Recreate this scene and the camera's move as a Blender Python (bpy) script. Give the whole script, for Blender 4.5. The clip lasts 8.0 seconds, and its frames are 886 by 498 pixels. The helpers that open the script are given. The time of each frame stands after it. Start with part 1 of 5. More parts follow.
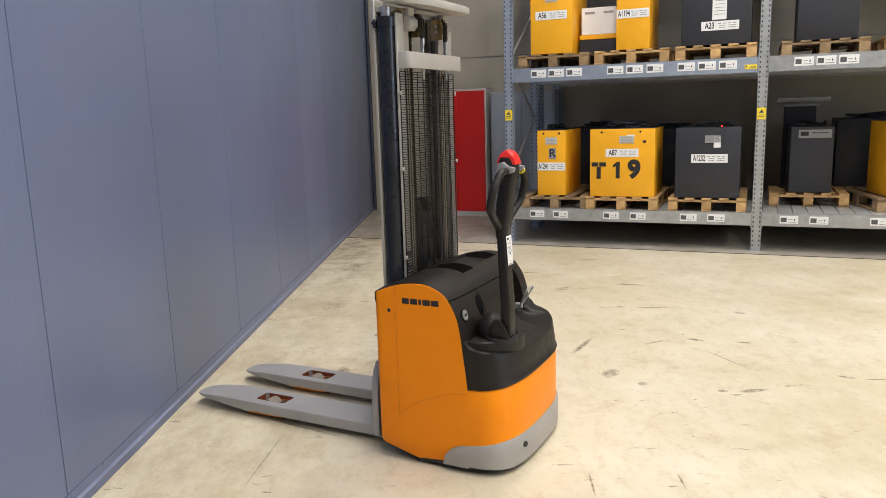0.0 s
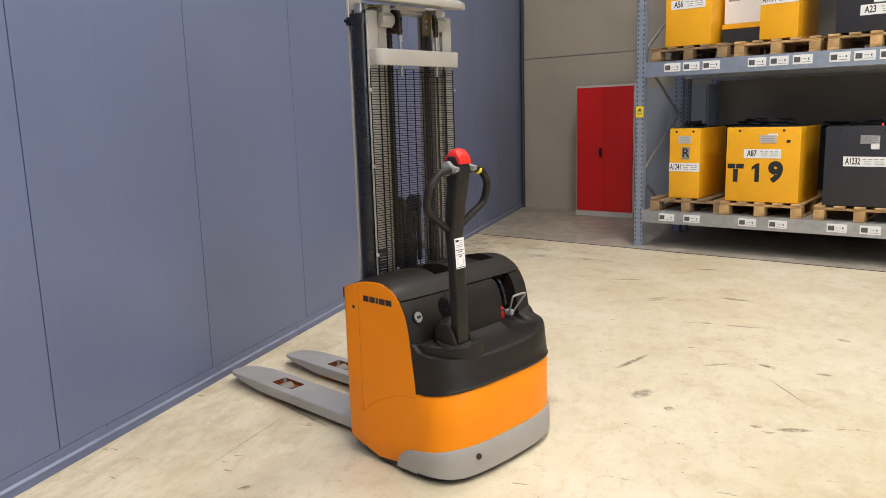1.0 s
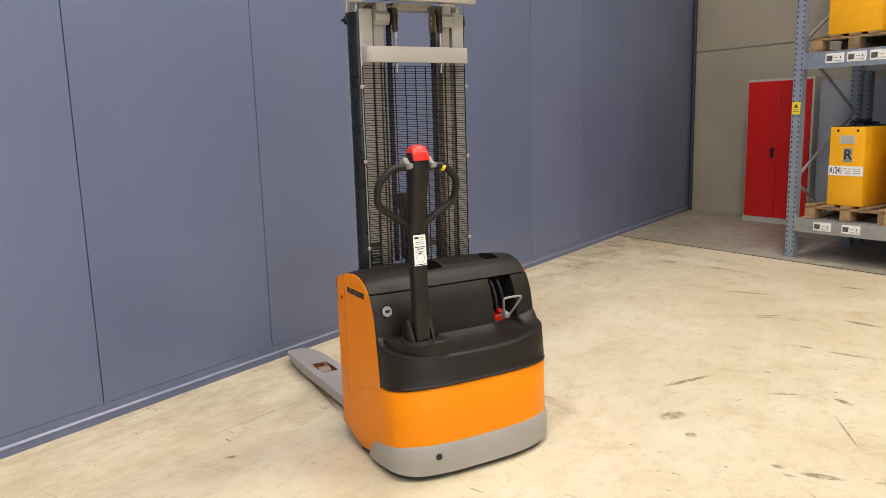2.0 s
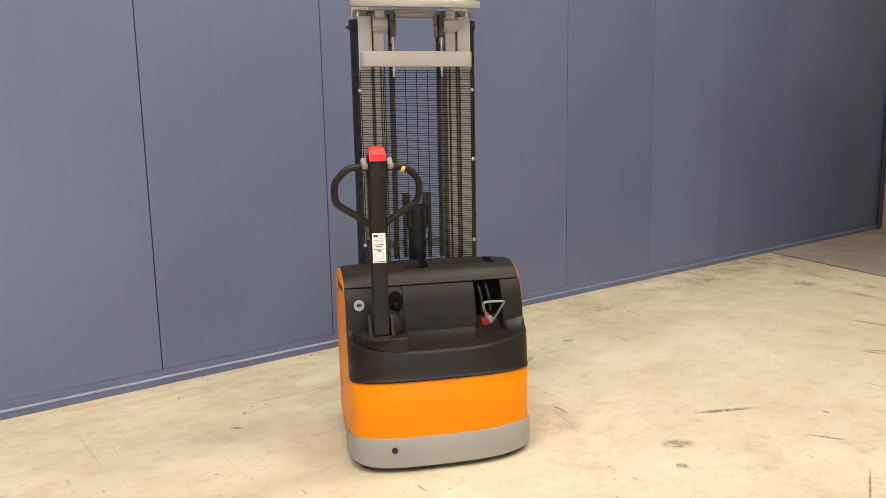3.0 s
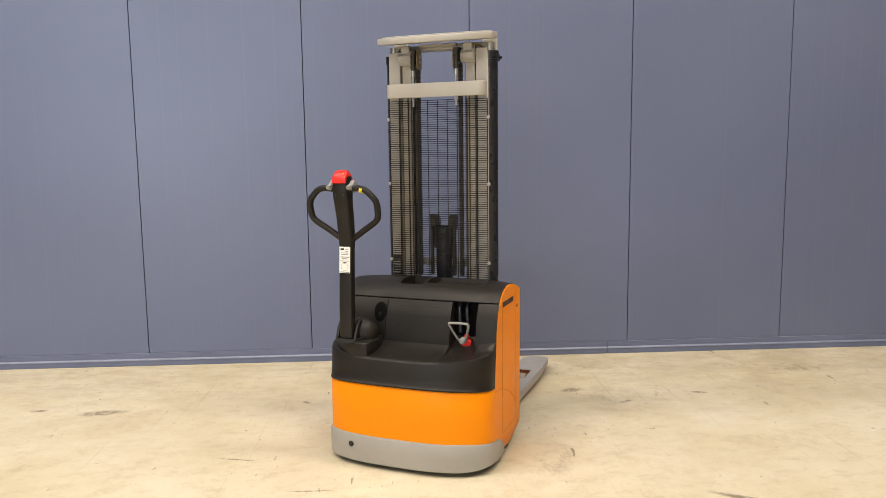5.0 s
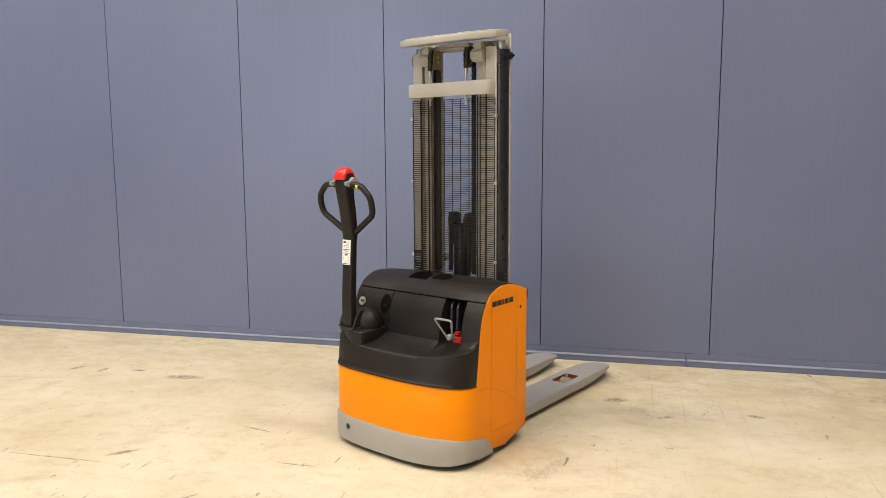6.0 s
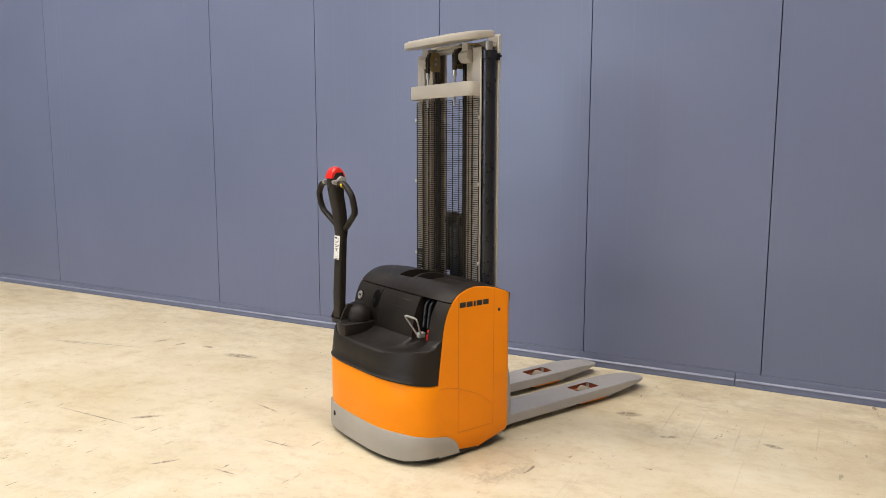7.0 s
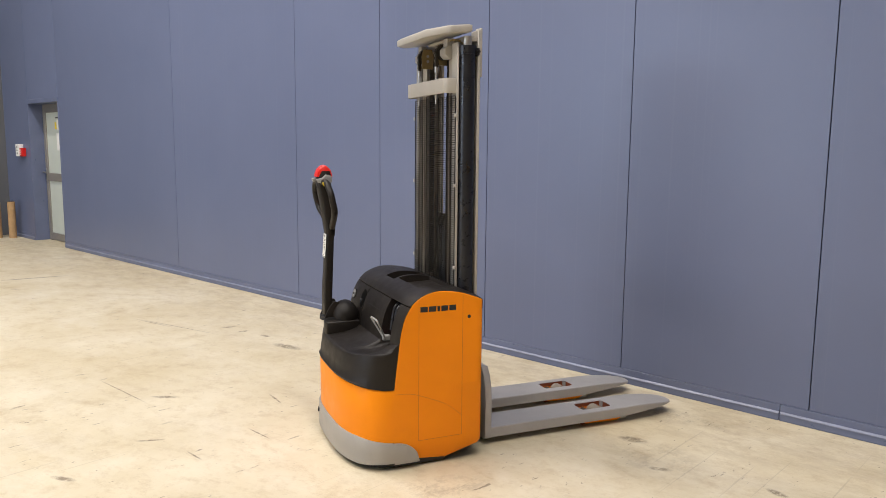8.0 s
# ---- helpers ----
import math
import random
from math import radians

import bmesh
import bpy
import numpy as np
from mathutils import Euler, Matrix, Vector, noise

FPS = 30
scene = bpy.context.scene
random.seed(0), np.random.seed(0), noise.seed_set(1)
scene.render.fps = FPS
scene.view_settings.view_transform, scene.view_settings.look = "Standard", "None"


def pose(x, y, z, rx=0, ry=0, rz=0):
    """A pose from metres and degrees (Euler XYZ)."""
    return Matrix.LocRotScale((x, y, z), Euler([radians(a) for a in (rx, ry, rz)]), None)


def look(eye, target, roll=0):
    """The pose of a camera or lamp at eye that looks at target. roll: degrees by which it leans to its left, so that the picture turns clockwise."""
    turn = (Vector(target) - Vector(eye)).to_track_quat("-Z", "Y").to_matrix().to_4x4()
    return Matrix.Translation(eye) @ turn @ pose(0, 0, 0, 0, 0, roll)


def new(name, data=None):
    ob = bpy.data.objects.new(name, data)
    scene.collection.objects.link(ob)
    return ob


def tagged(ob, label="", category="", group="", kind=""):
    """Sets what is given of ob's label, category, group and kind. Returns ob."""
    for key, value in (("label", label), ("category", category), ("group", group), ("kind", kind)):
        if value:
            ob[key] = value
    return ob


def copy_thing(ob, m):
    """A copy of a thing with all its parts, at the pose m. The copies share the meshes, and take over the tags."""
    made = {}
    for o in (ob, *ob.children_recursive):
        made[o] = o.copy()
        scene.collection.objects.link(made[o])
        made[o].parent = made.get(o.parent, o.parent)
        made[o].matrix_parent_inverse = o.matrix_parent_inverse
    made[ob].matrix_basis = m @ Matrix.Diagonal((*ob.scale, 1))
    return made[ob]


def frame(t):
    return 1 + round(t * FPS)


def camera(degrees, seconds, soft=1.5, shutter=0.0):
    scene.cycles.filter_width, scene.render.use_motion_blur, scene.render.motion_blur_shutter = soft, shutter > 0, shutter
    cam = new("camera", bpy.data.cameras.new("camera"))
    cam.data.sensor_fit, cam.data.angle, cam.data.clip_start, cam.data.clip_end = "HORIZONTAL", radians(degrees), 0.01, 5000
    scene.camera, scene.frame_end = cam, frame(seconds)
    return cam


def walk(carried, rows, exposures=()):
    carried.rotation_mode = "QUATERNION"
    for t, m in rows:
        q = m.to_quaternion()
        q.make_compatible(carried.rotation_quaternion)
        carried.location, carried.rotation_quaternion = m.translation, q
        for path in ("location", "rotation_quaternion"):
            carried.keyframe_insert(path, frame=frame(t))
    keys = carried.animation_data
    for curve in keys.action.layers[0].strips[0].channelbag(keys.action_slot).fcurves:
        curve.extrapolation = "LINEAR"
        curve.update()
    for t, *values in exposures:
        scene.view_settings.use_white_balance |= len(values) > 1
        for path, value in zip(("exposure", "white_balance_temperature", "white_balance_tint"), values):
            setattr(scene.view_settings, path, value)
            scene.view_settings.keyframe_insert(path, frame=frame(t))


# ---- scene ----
cam = camera(61.0, 8.0, 0.7)
PATH = [
    (0, (0.858, 0.323, 1.567), (0.773, 2.289, 1.207), -1.7),
    (0.5, (1.38, 0.401, 1.561), (1.048, 2.34, 1.203), -1.6),
    (1, (1.905, 0.591, 1.54), (1.27, 2.454, 1.187), -1.7),
    (1.5, (2.367, 0.806, 1.528), (1.464, 2.556, 1.179), -1.8),
    (3, (3.615, 1.771, 1.476), (2.051, 2.975, 1.156), -1.1),
    (3.5, (3.912, 2.175, 1.491), (2.188, 3.146, 1.196), -1.0),
    (4, (4.199, 2.673, 1.509), (2.344, 3.363, 1.224), -0.7),
    (5.3, (4.544, 4.012, 1.472), (2.561, 3.953, 1.22), -0.6),
    (5.5, (4.534, 4.215, 1.474), (2.558, 4.041, 1.218), -0.5),
    (6, (4.487, 4.808, 1.48), (2.562, 4.329, 1.222), -0.3),
    (6.5, (4.373, 5.314, 1.49), (2.523, 4.6, 1.229), -0.1),
    (7, (4.155, 5.804, 1.5), (2.416, 4.852, 1.234), 0.1),
    (7.5, (3.866, 6.216, 1.506), (2.255, 5.062, 1.238), 0.2),
    (8, (3.466, 6.567, 1.503), (2.009, 5.223, 1.234), 0.5),
]
BALANCE = [(0.0, 0.0, 5780, 11), (1.5, 0.0, 6020, 12), (3.0, 0.03, 6420, 11), (6.0, 0.03, 6450, 11), (7.0, 0.0, 6180, 12), (8.0, -0.02, 5980, 13)]
walk(cam, [(t, look(eye, target, roll)) for t, eye, target, roll in PATH], BALANCE)

# ---------------------------------------------------------------- world, lights, exposure
world = bpy.data.worlds.new("hall_world")
scene.world = world
world.use_nodes = True
world.node_tree.nodes["Background"].inputs[0].default_value = (0.55, 0.6, 0.7, 1)
world.node_tree.nodes["Background"].inputs[1].default_value = 0.05
CEIL = 8.2
LAMP_WATTS = 252.0
LAMPS = [(2.0, -3.0), (2.0, 1.7), (2.0, 6.4), (6.5, -3.0), (6.5, 1.7), (6.5, 6.4)]


def lamp(x, y, power):
    data = bpy.data.lights.new("tube_light", "AREA")
    data.shape, data.size, data.size_y, data.energy = "RECTANGLE", 0.22, 2.6, power
    data.color = (1.0, 0.90, 0.765)
    ob = new("tube_light", data)
    ob.matrix_world = pose(x, y, CEIL - 0.42)
    return ob


for lx, ly in LAMPS:
    lamp(lx, ly, LAMP_WATTS)

# daylight through the frosted windows of the far long wall
data = bpy.data.lights.new("window_light", "AREA")
data.shape, data.size, data.size_y, data.energy, data.color = "RECTANGLE", 4.8, 2.2, 190.0, (0.72, 0.85, 1.0)
new("window_light", data).matrix_world = look((11.9, -1.4, 2.7), (0, -1.4, 2.7))


# ---------------------------------------------------------------- materials
class Nodes:
    def __init__(self, name):
        self.mat = bpy.data.materials.new(name)
        self.mat.use_nodes = True
        self.tree = self.mat.node_tree
        self.bsdf = self.tree.nodes["Principled BSDF"]

    def add(self, kind, **values):
        node = self.tree.nodes.new(kind)
        for key, value in values.items():
            node.inputs[key].default_value = value
        return node

    def link(self, a, b):
        self.tree.links.new(a, b)

    def coords(self, scale=(1, 1, 1), turn=0.0, world_space=False):
        tc = self.add("ShaderNodeTexCoord")
        mp = self.add("ShaderNodeMapping")
        mp.inputs["Scale"].default_value = scale
        mp.inputs["Rotation"].default_value = (0, 0, turn)
        if world_space:
            geo = self.add("ShaderNodeNewGeometry")
            self.link(geo.outputs["Position"], mp.inputs["Vector"])
        else:
            self.link(tc.outputs["Object"], mp.inputs["Vector"])
        return mp.outputs["Vector"]

    def noise(self, vec, scale, detail=6.0, rough=0.55):
        n = self.add("ShaderNodeTexNoise", Scale=scale, Detail=detail, Roughness=rough)
        self.link(vec, n.inputs["Vector"])
        return n.outputs["Fac"]

    def ramp(self, fac, lo, hi, a=0.0, b=1.0):
        r = self.add("ShaderNodeMapRange")
        r.inputs["From Min"].default_value, r.inputs["From Max"].default_value = lo, hi
        r.inputs["To Min"].default_value, r.inputs["To Max"].default_value = a, b
        self.link(fac, r.inputs["Value"])
        return r.outputs["Result"]

    def mix(self, fac, a, b, mode="MIX"):
        m = self.add("ShaderNodeMix")
        m.data_type, m.blend_type = "RGBA", mode
        for sock, v in ((m.inputs[0], fac), (m.inputs[6], a), (m.inputs[7], b)):
            if isinstance(v, (int, float)):
                sock.default_value = v
            elif isinstance(v, (tuple, list)):
                sock.default_value = (*v, 1.0) if len(v) == 3 else v
            else:
                self.link(v, sock)
        return m.outputs[2]

    def math(self, op, a, b=0.0):
        m = self.add("ShaderNodeMath")
        m.operation = op
        for sock, v in ((m.inputs[0], a), (m.inputs[1], b)):
            if isinstance(v, (int, float)):
                sock.default_value = v
            else:
                self.link(v, sock)
        return m.outputs[0]

    def bump(self, height, strength, distance):
        b = self.add("ShaderNodeBump", Strength=strength, Distance=distance)
        self.link(height, b.inputs["Height"])
        self.link(b.outputs["Normal"], self.bsdf.inputs["Normal"])
        return b


def surface(name, col, rough=0.5, metal=0.0, var=0.12, scale=6.0, fine=90.0, bump=0.1, dist=0.001, dirt=0.0, dirt_col=(0.05, 0.04, 0.03), spread=0.0, spec=0.5):
    """A worn plain surface: broad tone changes, fine grain, scattered dirt."""
    n = Nodes(name)
    vec = n.coords()
    broad = n.ramp(n.noise(vec, scale, 5), 0.3, 0.7)
    light = tuple(min(1.0, c * (1 + var)) for c in col)
    dark = tuple(c * (1 - var) for c in col)
    base = n.mix(broad, dark, light)
    if dirt:
        mask = n.ramp(n.noise(vec, scale * 2.7, 9, 0.7), 0.56, 0.74, 0.0, dirt)
        base = n.mix(mask, base, dirt_col)
    if spread:
        info = n.add("ShaderNodeObjectInfo")
        tone = n.ramp(info.outputs["Random"], 0, 1, 1 - spread, 1 + spread)
        hsv = n.add("ShaderNodeHueSaturation")
        n.link(tone, hsv.inputs["Value"])
        n.link(base, hsv.inputs["Color"])
        base = hsv.outputs["Color"]
    n.link(base, n.bsdf.inputs["Base Color"])
    grain = n.noise(vec, fine, 4)
    n.link(n.ramp(n.noise(vec, scale * 4, 6), 0.25, 0.75, max(0.03, rough - 0.08), min(1, rough + 0.1)), n.bsdf.inputs["Roughness"])
    n.bsdf.inputs["Metallic"].default_value = metal
    n.bsdf.inputs["Specular IOR Level"].default_value = spec
    if bump:
        n.bump(grain, bump, dist)
    return n.mat


def floor_material(name, warm, light, stain, marks, dirty):
    n = Nodes(name)
    vec = n.coords()
    base = n.mix(n.ramp(n.noise(vec, 0.9, 9, 0.66), 0.36, 0.64), warm, light)
    base = n.mix(n.ramp(n.noise(vec, 2.6, 12, 0.74), 0.54, 0.72, 0, 0.55), base, stain)
    base = n.mix(n.ramp(n.noise(n.coords((1.6, 1.0, 1), 1.1), 6.5, 14, 0.82), 0.50, 0.66, 0, 0.45), base, stain)
    base = n.mix(n.ramp(n.noise(vec, 55.0, 6, 0.7), 0.60, 0.72, 0, 0.30), base, (0.27, 0.21, 0.13))
    base = n.mix(n.ramp(n.noise(n.coords((1.0, 0.55, 1), 0.6), 1.3, 12, 0.78), 0.5, 0.68, 0, 0.42), base, (0.77, 0.73, 0.63))
    # grime gathered along the blue wall, tracked off by wheels
    sep = n.add("ShaderNodeSeparateXYZ")
    n.link(vec, sep.inputs[0])
    near = n.ramp(sep.outputs["X"], -0.78, 0.75, 1, 0)
    grime = n.ramp(n.noise(n.coords((2.0, 0.8, 1)), 2.2, 14, 0.80), 0.45, 0.62, 0, 0.8 * dirty)
    base = n.mix(n.math("MULTIPLY", near, grime), base, (0.33, 0.25, 0.14))
    where = n.ramp(n.noise(vec, 1.9, 3), 0.36, 0.5)
    for sx, sy, turn, lo, hi, amount in ((4.0, 15.0, 0.35, 0.655, 0.675, 0.75), (5.0, 24.0, 1.3, 0.67, 0.69, 0.7), (7.0, 28.0, 2.3, 0.675, 0.695, 0.75), (12.0, 17.0, 0.0, 0.675, 0.69, 0.9), (30.0, 34.0, 0.7, 0.695, 0.71, 0.9), (16.0, 44.0, 1.9, 0.69, 0.705, 0.8)):
        scuff = n.ramp(n.noise(n.coords((sx, sy, 1), turn), 1.0, 7, 0.66), lo, hi, 0, amount)
        base = n.mix(n.math("MULTIPLY", scuff, where), base, (0.15, 0.112, 0.072))
    for turn, sy, lo in ((0.9, 60.0, 0.70), (2.2, 75.0, 0.71), (0.1, 50.0, 0.72)):
        hair = n.ramp(n.noise(n.coords((0.7, sy, 1), turn), 1.0, 2, 0.5), lo, lo + 0.02, 0, 0.24)
        base = n.mix(n.math("MULTIPLY", hair, where), base, (0.25, 0.21, 0.15))
    tc = n.add("ShaderNodeTexCoord")
    blot = n.ramp(n.noise(n.coords((3.0, 4.5, 1), 0.8), 1.0, 15, 0.88), 0.49, 0.58)
    rags = [n.ramp(n.noise(n.coords((26.0, 34.0, 1), turn), 1.0, 10, 0.85), 0.42, 0.52) for turn in (0.3, 1.2, 2.5)]
    for mx, my, rx, ry, turn, amount in marks:
        mp = n.add("ShaderNodeMapping")
        mp.vector_type = "TEXTURE"
        mp.inputs["Location"].default_value = (mx, my, 0)
        mp.inputs["Rotation"].default_value = (0, 0, turn)
        mp.inputs["Scale"].default_value = (rx, ry, 1)
        n.link(tc.outputs["Object"], mp.inputs["Vector"])
        ln = n.add("ShaderNodeVectorMath")
        ln.operation = "LENGTH"
        n.link(mp.outputs["Vector"], ln.inputs[0])
        edge = n.ramp(ln.outputs["Value"], 0.55, 1.1, 1, 0)
        rag = blot if rx > 0.24 and ry > 0.03 else rags[int(abs(mx) * 97) % 3]
        base = n.mix(n.math("MULTIPLY", n.math("MULTIPLY", edge, rag), amount), base, (0.16, 0.12, 0.075))
    n.link(base, n.bsdf.inputs["Base Color"])
    n.link(n.ramp(n.noise(vec, 5, 8, 0.6), 0.3, 0.7, 0.34, 0.6), n.bsdf.inputs["Roughness"])
    n.bump(n.noise(vec, 14, 8, 0.6), 0.06, 0.004)
    return n.mat


def panel_material():
    n = Nodes("blue_panel_paint")
    geo = n.coords(world_space=True)
    base = n.mix(n.ramp(n.noise(geo, 0.8, 5), 0.3, 0.7), (0.120, 0.146, 0.246), (0.137, 0.164, 0.272))
    streak = n.ramp(n.noise(n.coords((0.01, 34.0, 0.05), world_space=True), 1.0, 1, 0.4), 0.62, 0.72, 0, 0.07)
    base = n.mix(streak, base, (0.24, 0.27, 0.35))
    info = n.add("ShaderNodeObjectInfo")
    hsv = n.add("ShaderNodeHueSaturation")
    n.link(n.ramp(info.outputs["Random"], 0, 1, 0.95, 1.05), hsv.inputs["Value"])
    n.link(base, hsv.inputs["Color"])
    n.link(hsv.outputs["Color"], n.bsdf.inputs["Base Color"])
    n.link(n.ramp(n.noise(geo, 1.2, 2), 0.3, 0.7, 0.33, 0.37), n.bsdf.inputs["Roughness"])
    pos = n.add("ShaderNodeNewGeometry")
    sep = n.add("ShaderNodeSeparateXYZ")
    n.link(pos.outputs["Position"], sep.inputs[0])
    step = n.math("ABSOLUTE", n.math("SUBTRACT", n.math("FRACT", n.math("DIVIDE", sep.outputs["Y"], 0.0958)), 0.5))
    line = n.ramp(step, 0.455, 0.485, 0, 1)
    n.bump(n.math("ADD", n.math("MULTIPLY", line, 0.10), n.noise(n.coords((0.01, 26.0, 0.02), world_space=True), 1.0, 1)), 0.04, 0.004)
    return n.mat


def glow_material(name, col, strength):
    n = Nodes(name)
    n.bsdf.inputs["Base Color"].default_value = (*col, 1)
    n.bsdf.inputs["Emission Color"].default_value = (*col, 1)
    n.bsdf.inputs["Emission Strength"].default_value = strength
    return n.mat


MARKS = [
    (1.56, 5.18, 0.187, 0.022, 1.08, 0.90), (1.65, 4.64, 0.087, 0.050, 1.09, 0.75), (1.80, 4.46, 0.030, 0.030, -0.06, 0.90),
    (2.24, 6.12, 0.125, 0.018, -0.08, 0.90), (2.00, 6.16, 0.044, 0.020, -0.09, 0.90), (2.05, 5.23, 0.093, 0.012, 0.48, 0.90),
    (2.33, 5.27, 0.057, 0.025, -0.58, 0.90), (2.21, 4.33, 0.030, 0.020, 0.02, 0.90), (2.38, 4.33, 0.091, 0.025, 0.20, 0.90),
    (1.61, 6.77, 0.071, 0.020, 0.35, 0.90), (2.40, 4.87, 0.194, 0.006, -1.17, 0.90), (2.63, 5.19, 0.047, 0.020, -0.23, 0.90),
    (2.01, 4.10, 0.163, 0.020, -1.43, 0.10), (1.31, 7.50, 0.204, 0.020, 0.08, 0.90), (2.22, 6.92, 0.136, 0.030, -0.27, 0.90),
    (1.14, 4.40, 0.26, 0.120, -0.6, 0.40), (1.77, 2.97, 0.070, 0.012, 2.50, 0.90), (0.20, 1.96, 0.145, 0.050, 1.69, 0.75),
    (0.17, 1.11, 0.063, 0.020, 2.61, 0.90), (0.17, 1.32, 0.055, 0.020, 2.96, 0.90), (0.13, 1.57, 0.054, 0.020, 1.67, 0.90),
    (1.39, 2.39, 0.087, 0.020, 2.29, 0.90), (1.33, 3.29, 0.105, 0.006, 1.55, 0.90), (0.47, 0.76, 0.497, 0.006, 1.77, 0.90),
    (1.52, 2.11, 0.305, 0.006, 1.58, 0.90), (0.95, 2.89, 0.098, 0.008, 1.33, 0.90), (1.71, 3.31, 0.074, 0.006, 1.56, 0.90),
    (0.145, 5.525, 0.055, 0.025, 1.3, 0.8), (0.03, 4.755, 0.075, 0.042, 1.9, 0.8), (0.12, 3.13, 0.04, 0.016, 0.8, 0.9),
    (-0.35, 6.3, 0.5, 0.12, 1.4, 0.7), (-0.4, 8.0, 0.8, 0.18, 1.5, 0.8), (0.55, 8.4, 1.0, 0.14, -0.3, 0.7), (0.15, 4.95, 0.3, 0.2, 1.0, 0.3),
    (-0.56, 9.3, 1.4, 0.25, 1.5, 1.0), (0.55, 9.45, 0.9, 0.06, -0.1, 1.0), (0.2, 9.0, 0.9, 0.14, -0.4, 0.7), (2.5, 8.70, 1.3, 0.06, -0.25, 0.6),
    (2.03, 8.07, 0.10, 0.03, 0.0, 0.9), (2.97, 4.52, 0.05, 0.02, -0.5, 0.9), (2.85, 5.92, 0.05, 0.03, -0.8, 0.8), (1.63, 6.84, 0.11, 0.02, 0.55, 0.8),
    (0.45, -2.47, 0.38, 0.03, 2.87, 0.8), (0.83, -1.91, 0.05, 0.02, 2.3, 0.9), (2.25, 3.12, 0.07, 0.02, 2.0, 0.8), (-0.06, 3.92, 0.30, 0.012, -0.5, 0.8),
    (0.54, 0.54, 0.27, 0.008, 1.73, 0.7), (-0.14, 3.56, 0.30, 0.005, 1.5, 0.7), (0.27, 5.03, 0.06, 0.02, 2.1, 0.7), (-0.45, 4.6, 0.55, 0.10, 1.6, 0.5),
]
M_FLOOR = floor_material("cream_epoxy_floor", (0.585, 0.505, 0.340), (0.70, 0.635, 0.485), (0.40, 0.295, 0.15), MARKS, 0.7)
M_FLOOR_GREY = floor_material("worn_grey_concrete_floor", (0.30, 0.272, 0.22), (0.37, 0.34, 0.28), (0.19, 0.16, 0.12), MARKS[:2], 1.0)
M_PANEL = panel_material()
M_TRIM = surface("blue_base_trim", (0.125, 0.15, 0.25), 0.34, 0.0, 0.1, 4, dirt=0.3, dirt_col=(0.17, 0.17, 0.19))
# the trim's blue, lightened in colour where the ledge catches light
M_LEDGE = surface("trim_blue_lit_edge", (0.19, 0.215, 0.31), 0.34, 0.0, 0.15, 9)
M_JOINT = surface("dark_joint", (0.035, 0.042, 0.065), 0.7)
M_PLASTER = surface("grey_beige_wall", (0.42, 0.38, 0.30), 0.75, 0, 0.08, 1.2, 120, 0.15, 0.002, dirt=0.18, dirt_col=(0.3, 0.28, 0.23))
M_DARKWALL = surface("dark_grey_wall", (0.10, 0.105, 0.115), 0.7, 0, 0.1, 1.5)
M_CEIL = surface("hall_ceiling_metal", (0.5, 0.5, 0.48), 0.6, 0, 0.06, 1.0)
M_ORANGE = surface("orange_paint", (0.87, 0.266, 0.002), 0.38, 0, 0.035, 3, 220, 0.05, 0.0006, dirt=0.06, dirt_col=(0.45, 0.13, 0.01), spec=0.14)
# darker orange paints the shadow in panel seams; inner roller arms share it
M_SEAM = surface("dark_orange_seam_shadow", (0.52, 0.15, 0.005), 0.6)
M_BLACK = surface("black_textured_plastic", (0.0132, 0.0106, 0.0090), 0.46, 0, 0.15, 5, 700, 0.3, 0.0006, spec=0.30, dirt=0.10, dirt_col=(0.03, 0.028, 0.025))
M_BLACK2 = surface("black_rubber", (0.012, 0.012, 0.013), 0.6, 0, 0.2, 8, 300, 0.15)
M_CYL = surface("black_lacquered_steel", (0.014, 0.015, 0.02), 0.3, 0.2, 0.2, 6)
M_BUMPER = surface("grey_bumper_paint", (0.33, 0.315, 0.29), 0.5, 0, 0.06, 4, 200, 0.08, dirt=0.15, dirt_col=(0.2, 0.18, 0.15))
M_FORK = surface("grey_fork_paint", (0.345, 0.335, 0.335), 0.42, 0.1, 0.08, 5, 150, 0.08, dirt=0.15, dirt_col=(0.16, 0.15, 0.13))
M_MAST = surface("light_grey_mast_paint", (0.40, 0.378, 0.34), 0.42, 0.0, 0.06, 5, 150, 0.06, dirt=0.12, dirt_col=(0.3, 0.27, 0.22))
M_RAIL = surface("greasy_grey_rail_paint", (0.42, 0.375, 0.31), 0.4, 0.15, 0.15, 7, 120, 0.08, dirt=0.35, dirt_col=(0.1, 0.08, 0.05))
M_GAP = surface("greasy_gap_brown", (0.070, 0.044, 0.026), 0.35, 0.0, 0.25, 25)
M_STEEL = surface("bare_steel", (0.45, 0.44, 0.42), 0.35, 0.9, 0.1, 8)
M_CHAIN = surface("oiled_chain_steel", (0.040, 0.032, 0.022), 0.42, 0.3, 0.3, 30)
M_BRASS = surface("bronze_bracket", (0.30, 0.22, 0.10), 0.4, 0.8, 0.15, 14)
M_WIRE = surface("black_wire", (0.010, 0.009, 0.008), 0.5, 0.0, 0.1, 20, spec=0.25)
M_RED = surface("red_plastic", (0.72, 0.022, 0.014), 0.35, 0, 0.06, 8)
M_GREYP = surface("grey_plastic", (0.27, 0.27, 0.265), 0.45, 0, 0.08, 12)
M_YELLOW = surface("yellow_band", (0.85, 0.65, 0.02), 0.5, 0, 0.05, 20)
M_STICK = surface("white_sticker", (0.82, 0.82, 0.80), 0.45, 0, 0.03, 20)
M_INK = surface("black_print", (0.015, 0.015, 0.017), 0.6)
